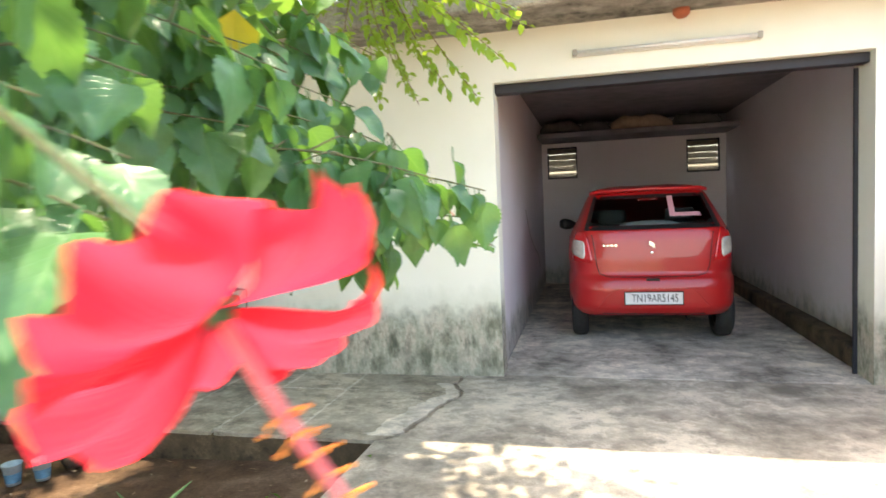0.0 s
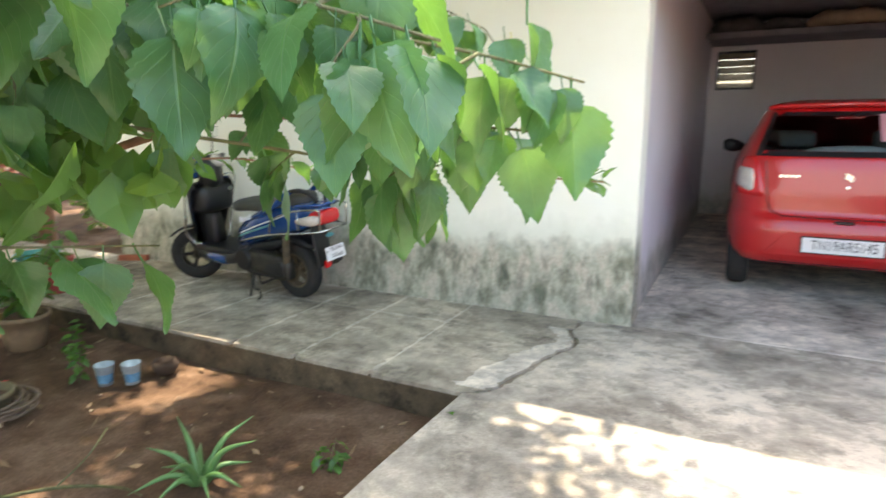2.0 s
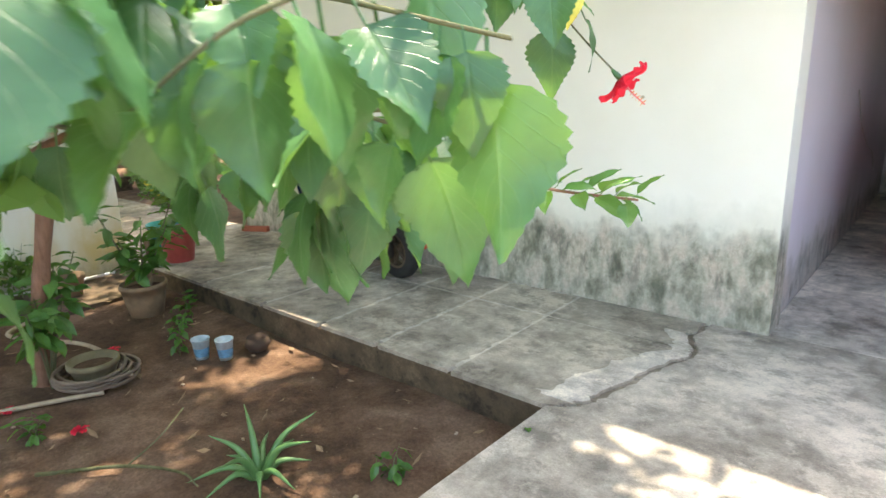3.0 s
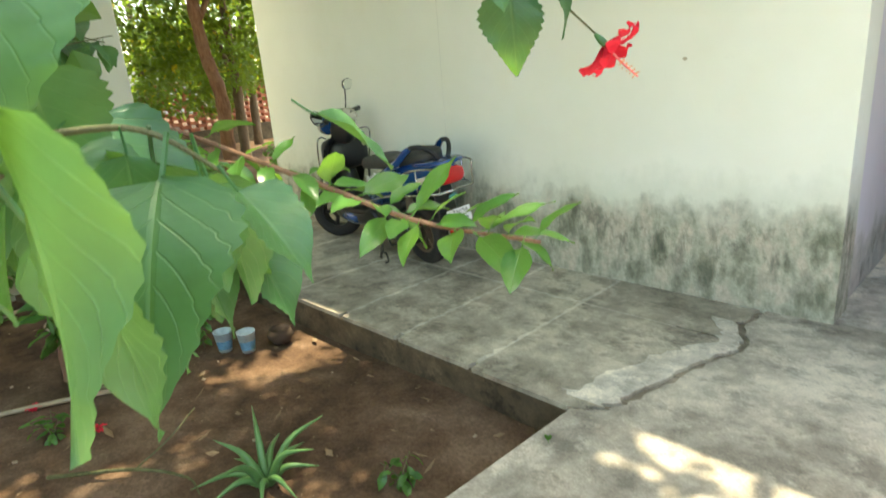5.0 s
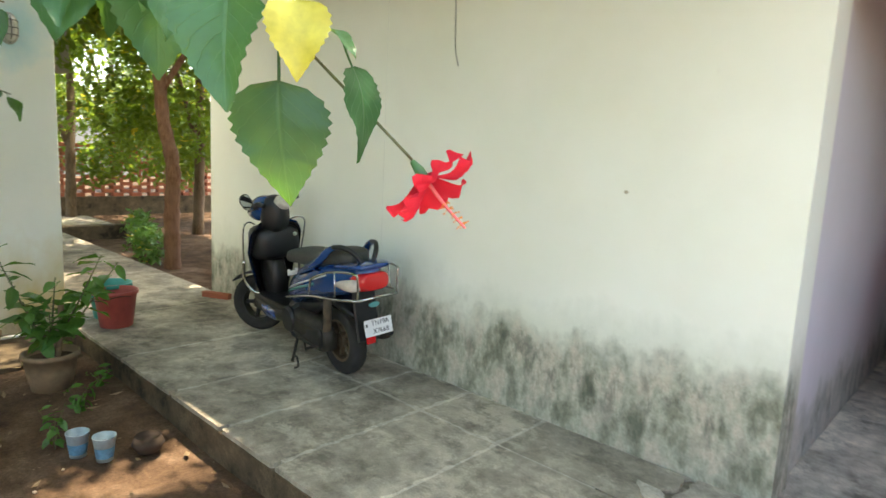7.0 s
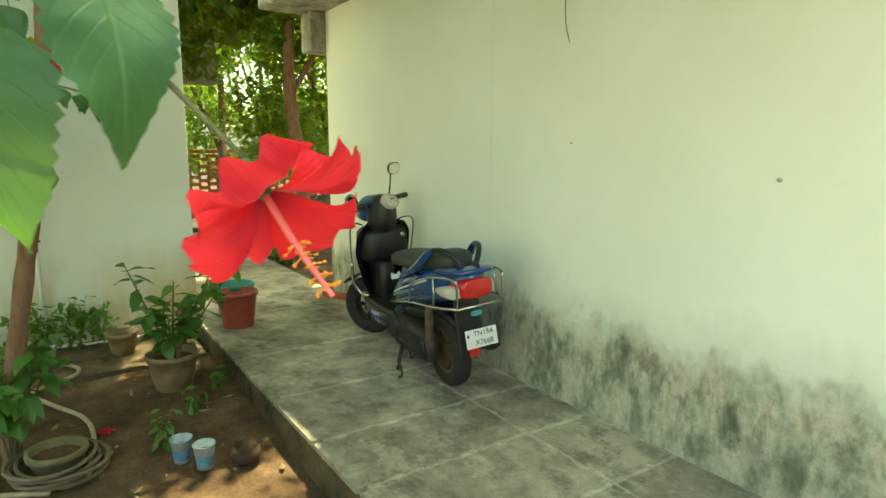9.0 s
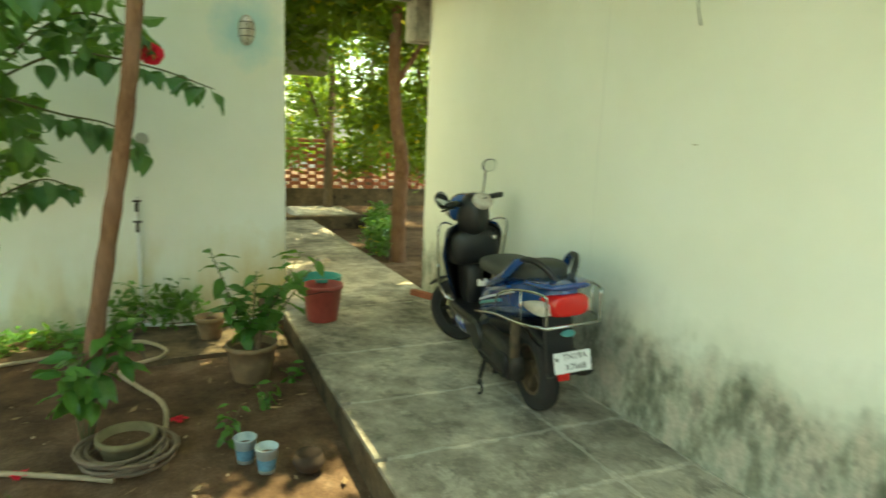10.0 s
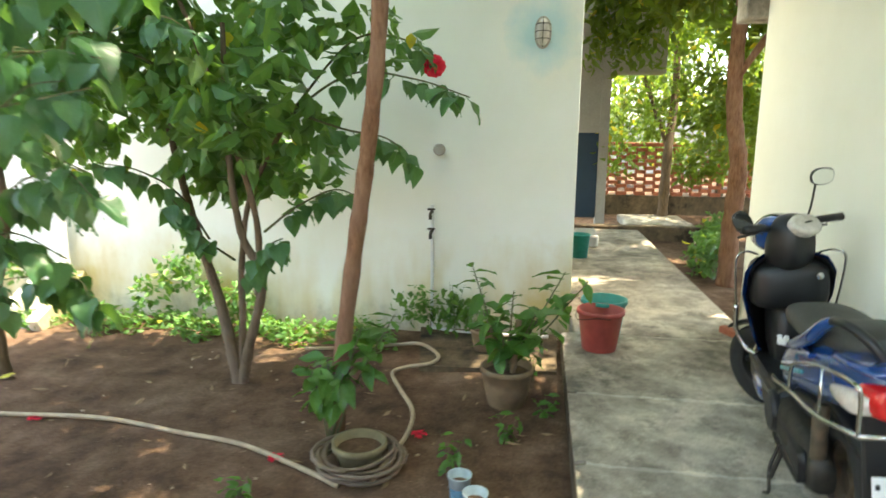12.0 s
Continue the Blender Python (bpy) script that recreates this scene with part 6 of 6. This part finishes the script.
def pot(name, at, r, h, mat, label):
    p = thing(name, at, label, "pot")
    part("pot", lathe([(0, 0.0), (r * 0.72, 0.0), (r * 0.9, h * 0.5), (r, h - 0.03), (r * 1.07, h - 0.03), (r * 1.07, h), (r * 0.95, h), (r * 0.9, h - 0.045), (0, h - 0.05)], 28), mat, p, smooth=True)
    part("potting_soil", lathe([(0, h - 0.03), (r * 0.9, h - 0.04)], 20), M_SOIL, p)
    return p


LONG = [leaf_mesh("leaf", M_OVAL, 0.13, 0.058, 0.0, f, d, 8, tw, 1.0, s) for f, d, tw, s in ((0.25, 0.2, 0.05, 1), (0.2, 0.35, -0.05, 2), (0.3, 0.1, 0.0, 3))]
pp = pot("potted_plant", (-4.2, 2.80, 0.03), 0.145, 0.24, M_CLAY, "leafy plant in a weathered clay pot on soil")
for k, (dx, dy, hh) in enumerate(((-0.05, -0.16, 0.62), (0.04, 0.02, 0.50), (-0.02, 0.22, 0.60), (0.08, 0.12, 0.42), (0.05, -0.1, 0.38), (-0.12, 0.32, 0.52), (0.1, -0.02, 0.3))):
    leafy(pp, [(0, 0, 0.2), (dx * 0.6, dy * 0.7, 0.2 + hh * 0.5), (dx * 1.4, dy * 1.4, 0.2 + hh)], 0.008, 0.003, 15, LONG, 300 + k, 1.1, 0.3, (-15, 35), 180)
part("dry_stalk", tube(spline([(0.02, 0.03, 0.19), (0.03, 0.05, 0.35), (0.02, 0.06, 0.52)], 4), [0.014 + 0.004 * math.sin(i) for i in range(9)], 8), M_DRY, pp, smooth=True)
pa = pot("empty_pot", (-3.40, 2.16, 0.03), 0.12, 0.13, M_POTG, "low pale flower pot inside a coiled hose")
pc = pot("small_pot", (-5.0, 2.6, 0.07), 0.1, 0.16, M_CLAY, "small clay pot on the ledge")
for i, (x, y) in enumerate(((-3.20, 2.66), (-3.08, 2.74))):
    cup = thing("cup", (x, y, 0.035), "printed white paper cup used as seedling pot", "cup", "seedling cups", 40 * i)
    part("cup", lathe([(0, 0), (0.036, 0), (0.05, 0.115), (0.053, 0.117), (0.053, 0.122), (0.047, 0.12), (0.036, 0.01), (0, 0.01)], 22), M_CUP, cup, smooth=True)
    part("print_band", lathe([(0.0385, 0.018), (0.045, 0.07)], 22), M_CUPB, cup, smooth=True)
    part("potting_soil", lathe([(0, 0.085), (0.046, 0.082)], 14), M_SOIL, cup)
nut = thing("coconut_husk", (-3.03, 2.92, 0.03), "dark dry coconut husk on the soil", "husk")
hk = lathe([(0, 0.0), (0.05, 0.01), (0.075, 0.05), (0.06, 0.09), (0.045, 0.07), (0, 0.05)], 18)
part("husk", hk, simple("dark_husk", (0.05, 0.03, 0.018), 0.95, bump=0.5), nut, smooth=True)

# hose: long run, coil round the pot, loop at the back
hose = thing("garden_hose", (-3.4, 2.16, 0.04), "sun-bleached garden hose coiled round a pot on soil", "hose")
run = [(-3.5, -0.6, 0.06), (-3.55, 0.07, 0.05), (-3.59, 0.66, 0.055), (-3.52, 1.17, 0.05), (-3.46, 1.54, 0.05), (-3.29, 1.95, 0.045), (-3.2, 2.12, 0.045)]
part("run", tube(spline([Vector(p) - hose.location for p in run], 8), 0.0125, 10), M_HOSE, hose, smooth=True)
coil = []
g = random.Random(2)
for k in range(6 * 20 + 1):
    a = 2 * math.pi * k / 20
    r = 0.185 + 0.026 * math.sin(k * 0.17) + 0.012 * math.sin(k * 0.71)
    coil.append((0.01 + r * math.cos(a), r * math.sin(a), 0.014 + 0.012 * (k / 20) + 0.005 * math.sin(k * 0.5)))
part("coil", tube(coil, 0.0095, 8), M_HOSED, hose, "grey weathered coil", True)
tail = [(-3.22, 2.27, 0.075), (-3.68, 2.32, 0.055), (-3.98, 2.29, 0.05), (-4.25, 2.16, 0.05), (-4.49, 2.05, 0.055), (-4.60, 2.12, 0.06), (-4.62, 2.28, 0.09), (-4.78, 2.30, 0.09), (-4.98, 2.14, 0.09), (-5.02, 1.95, 0.06), (-4.9, 1.6, 0.055), (-4.83, 1.32, 0.055)]
part("loop", tube(spline([Vector(p) - hose.location for p in tail], 8), 0.0125, 10), M_HOSE, hose, smooth=True)

# aloe
M_ALOE = simple("aloe_flesh", (0.12, 0.26, 0.08), 0.45, 0, 0.25, 25)
aloe = thing("aloe_plant", (-1.97, 2.23, 0.03), "spiky green aloe rosette growing in the soil", "plant")
g = random.Random(12)
for i in range(13):
    a = math.radians(i * 137.5)
    L = g.uniform(0.2, 0.3)
    up_ = 0.75 if i > 7 else 0.35
    pts = [(0.02 * math.cos(a), 0.02 * math.sin(a), 0), (L * 0.4 * math.cos(a), L * 0.4 * math.sin(a), L * up_ * 0.7), (L * 0.95 * math.cos(a), L * 0.95 * math.sin(a), L * up_ * (1.0 if i > 7 else 0.45))]
    ln = spline(pts, 5)
    part("leaf", tube(ln, [0.018 * (1 - (k / (len(ln) - 1)) ** 1.4) + 0.001 for k in range(len(ln))], 7), M_ALOE, aloe, smooth=True)

# sapling beside the trunk, weeds, small plants
sap = thing("sapling", (-3.5, 1.98, 0.03), "young plant with long green leaves beside the tree trunk", "plant")
for k, (dx, dy, hh) in enumerate(((0.0, 0.0, 0.5), (-0.1, 0.14, 0.62), (-0.2, 0.28, 0.66), (0.06, -0.06, 0.45), (0.02, 0.08, 0.42))):
    leafy(sap, [(0, 0, 0), (dx * 0.4, dy * 0.4, hh * 0.5), (dx, dy, hh)], 0.007, 0.003, 16, LONG, 400 + k, 1.0, 0.6, (-20, 40), 180)
M_SMALL = [leaf_mesh("leaf", M_OVAL, 0.05, 0.025, 0.03, 0.2, 0.3, 6, 0.0, 1.0, 3)]
for k, (x, y, hh) in enumerate(((-3.75, 2.83, 0.14), (-4.05, 3.02, 0.12), (-3.35, 2.60, 0.22), (-4.55, 2.95, 0.3), (-5.25, 2.35, 0.45), (-5.3, 2.15, 0.35), (-1.55, 2.55, 0.1), (-3.0, 1.75, 0.12))):
    wd = thing("weed", (x, y, 0.03), "small green weed sprouting from the soil", "plant", "garden weeds")
    for j in range(3):
        a = j * 2.1 + k
        leafy(wd, [(0, 0, 0), (0.02 * math.cos(a), 0.02 * math.sin(a), hh * 0.5), (0.07 * math.cos(a), 0.07 * math.sin(a), hh)], 0.003, 0.001, 7, M_SMALL, 500 + k * 5 + j, 1.2, 0.2, (-30, 50), 170)


def stuff(name, label, blobs, count, size, mat, seed, category, droop=15, narrow=0.55):
    return tagged(crown(name, blobs, count, size, mat, None, seed, droop, narrow), label, category, kind="stuff")


stuff("ground_cover", "low green creeping weeds along the house foot", [(-5.15 + 0.12 * math.sin(i * 1.7), -2.0 + i * 0.2, 0.08, 0.26, 0.2, 0.12) for i in range(20)], 2600, 0.06, M_WEED, 61, "weeds")
stuff("wall_weeds", "tall pale green weeds against the house wall", [(-5.28, y, z, 0.12, 0.18, 0.22) for y, z in ((-1.4, 0.5), (-1.0, 0.35), (-0.25, 0.3), (0.0, 0.45), (0.15, 0.55), (0.35, 0.35), (0.6, 0.28), (2.0, 0.3), (2.3, 0.3), (2.5, 0.25))], 900, 0.07, M_WEED, 62, "weeds", 45)
stuff("undergrowth", "shady green undergrowth beside the west path", [(x, y, 0.28, 0.36, 0.3, 0.28) for x, y in ((-7.9, 4.8), (-8.5, 5.0), (-9.5, 5.3), (-10.5, 5.6), (-8.0, 6.0), (-9.2, 6.6), (-6.9, 5.6))], 1300, 0.10, M_CROWN, 63, "weeds", 25)
stuff("far_shrubs", "sunlit shrubs around the brick wall", [(x, y, z, 0.7, 0.7, 0.6) for x, y, z in ((-12.8, 5.8, 1.2), (-12.6, 7.2, 1.4), (-12.2, 6.4, 2.2), (-13.2, 5.0, 2.4), (-11.5, 7.6, 1.8), (-15.5, 4.5, 2.0), (-15.5, 6.0, 2.4), (-15.5, 7.5, 2.2), (-15.6, 9.0, 2.4), (-11.2, 6.0, 3.2), (-12.0, 5.0, 3.4))], 7000, 0.13, M_FAR, 64, "shrubs", 30)
wal = bmesh.new()
add_box(wal, (-30.2, -4.0, -0.1), (-30.0, 16.0, 2.5))
structure("wall_far", wal, M_GREYPL, "plain far boundary wall behind the trees")

# litter on the soil
g = random.Random(44)
lit = bmesh.new()
for i in range(150):
    x, y = g.uniform(-5.0, -1.3), g.uniform(-0.4, 3.05)
    z = 0.045 + 0.035 * noise.noise(Vector((x * 0.8, y * 0.8, 0)))
    L, w = g.uniform(0.015, 0.05), g.uniform(0.006, 0.016)
    m = pose(x, y, z + 0.006, g.uniform(-25, 25), g.uniform(-25, 25), g.uniform(0, 360))
    vs = [lit.verts.new(m @ Vector(p)) for p in ((-L, 0, 0.004), (0, -w, 0), (L, 0, 0.006), (0, w, 0.003))]
    lit.faces.new((vs[0], vs[1], vs[2]))
    lit.faces.new((vs[0], vs[2], vs[3]))
tagged(part("leaf_litter", lit, M_DRY, None), "dry leaves and chips scattered over the soil", "litter", kind="stuff")
for k, (x, y) in enumerate(((-3.73, 2.38), (-3.38, 1.75), (-3.55, 0.3), (-4.9, 0.7), (-2.9, 1.9))):
    ff = thing("fallen_flower", (x, y, 0.045), "wilted red flower lying on the soil", "flower", "fallen flowers", 70 * k)
    for j in range(4):
        part_of("petal", PETALS[j], ff, pose(0, 0, 0, 0, 0, 90 * j) @ Matrix.Diagonal((0.5, 0.6, 0.5, 1)))
stick = thing("dry_stick", (-2.4, 1.9, 0.04), "bare dry branch lying on the soil", "branch")
part("stick", tube(spline([(-0.25, -0.25, 0.02), (0.0, 0.0, 0.03), (0.2, 0.12, 0.02), (0.38, 0.10, 0.05)], 6), [0.009 - 0.0003 * i for i in range(19)], 7), M_TWIG, stick, smooth=True)
part("side_twig", tube(spline([(0.0, 0.0, 0.03), (-0.02, 0.15, 0.08), (-0.1, 0.3, 0.12)], 5), 0.004, 6), M_TWIG, stick, smooth=True)
fl = thing("fallen_leaf", (-4.0, -0.32, 0.06), "yellow fallen leaf on the soil", "leaf")
part("leaf", lathe([(0, 0.004), (0.05, 0.0)], 9, Matrix.Diagonal((1.0, 0.55, 1, 1))), simple("yellow_leaf", (0.6, 0.5, 0.06), 0.7), fl)

# vine hanging in front of the wall top
M_VINE = [leaf_mesh("leaf", leaf_mat("vine_leaf", (0.12, 0.26, 0.04), (0.22, 0.36, 0.05), (0.5, 0.65, 0.06), 0.45, yellow=0.0), 0.05, 0.03, 0.03, 0.2, 0.3, 6, 0.0, 1.0, 3)]
vine = thing("climbing_vine", (-1.2, 3.3, 2.75), "thin vine with small bright leaves hanging from the roof edge", "vine")
for k, (dx, dy, dz) in enumerate(((0.85, -0.38, -0.6), (0.7, -0.3, -0.75), (0.45, -0.2, -0.6), (0.2, -0.3, -0.5), (0.95, -0.3, -0.42), (-0.2, -0.3, -0.4), (0.6, -0.45, -0.4), (0.75, -0.2, -0.5), (0.5, -0.35, -0.3), (0.3, -0.1, -0.35), (0.9, -0.15, -0.3), (0.65, -0.1, -0.2), (0.4, -0.35, -0.75), (0.15, -0.2, -0.7), (0.3, -0.4, -0.55), (0.0, -0.3, -0.6), (0.55, -0.3, -0.7), (0.25, -0.05, -0.6))):
    leafy(vine, [(0, 0.6, 0.02), (dx * 0.3, dy * 0.5 + 0.1, -0.02), (dx * 0.7, dy, dz * 0.6), (dx, dy - 0.02, dz)], 0.004, 0.0015, 46, M_VINE, 600 + k, 1.05, 0.25, (-30, 70), 120, M_BARKR)
slabs = thing("stone_slab", (-12.0, 5.0, 0.03), "sunlit flat stone slab behind the path", "stone")
part("slab", box((-0.7, -0.6, 0.0), (0.7, 0.5, 0.14), 0.03, None, 2), M_CONC, slabs)
structure("channel_step", box((-10.62, 3.3, -0.05), (-10.42, 5.4, 0.25), 0.015), M_KERB, "low cement step across the path end", category="step")

# small fittings and marks on the garage wall
M_MARK = simple("brown_mark", (0.5, 0.45, 0.32), 0.9)
for x, z, w, h in ((-2.444, 1.561, 0.012, 0.004), (-1.397, 1.422, 0.012, 0.009)):
    nail = thing("nail_hole", (x, WALL_Y, z), "small brown plug hole in the plaster wall", "hole", "plug holes")
    part("plug", loft_x([(0, 0, 0, h, w), (0.004, 0, 0, h * 0.7, w * 0.7)], 10, 2.0, pose(0, 0.0, 0, 0, 0, -90) @ pose(0, 0, 0, 90, 0, 0)), M_MARK, nail)
thread = thing("hanging_string", (-2.49, WALL_Y, 2.15), "thin dark string hanging from the roof edge", "string")
part("string", tube(spline([(-0.03, -0.012, 0.56), (-0.02, -0.012, 0.2), (-0.01, -0.012, 0.0), (0.018, -0.010, -0.10)], 5), 0.0022, 5), M_DARK, thread)
stuff("bed_plants", "low leafy plants at the garden edge", [(-3.15, -0.25, 0.1, 0.28, 0.3, 0.16), (-2.9, 0.1, 0.08, 0.2, 0.2, 0.12)], 260, 0.10, M_WEED, 66, "plants", 20, 0.45)
M_CHIP = simple("pale_stone_chip", (0.36, 0.27, 0.18), 0.9)
chips = bmesh.new()
g = random.Random(71)
for i in range(45):
    x, y = g.uniform(-4.8, -1.35), g.uniform(-0.2, 3.0)
    z = 0.035 + 0.035 * (noise.noise(Vector((x * 0.8, y * 0.8, 0))) + 0.4 * noise.noise(Vector((x * 3, y * 3, 5))))
    s = g.uniform(0.004, 0.012)
    add_box(chips, (-s, -s * 0.7, -s * 0.4), (s, s * 0.7, s * 0.5), s * 0.25, pose(x, y, z, g.uniform(-20, 20), g.uniform(-20, 20), g.uniform(0, 360)))
tagged(part("stone_chips", chips, M_CHIP, None), "pale stone chips on the soil", "stones", kind="stuff")
M_PUTTY = simple("grey_putty", (0.72, 0.72, 0.64), 0.9)
structure("plaster_joint", box((-3.093, WALL_Y - 0.001, 0.95), (-3.091, WALL_Y + 0.002, 2.6)), M_PUTTY, "hairline vertical joint in the plaster wall", category="joint")
offcut = thing("wood_offcut", (-5.2, 4.34, SLAB), "reddish brown wood offcut lying at the wall foot", "wood", "", 25)
part("offcut", box((-0.14, -0.03, 0.0), (0.14, 0.03, 0.05), 0.008, None, 2), M_TERRA, offcut)
green = thing("fallen_leaf", (-1.14, 2.9, SLAB), "small green leaf lying on the concrete edge", "leaf", "", 40)
part_of("leaf", OVAL[0], green, pose(0, 0, 0.006, 0, 0, 0))
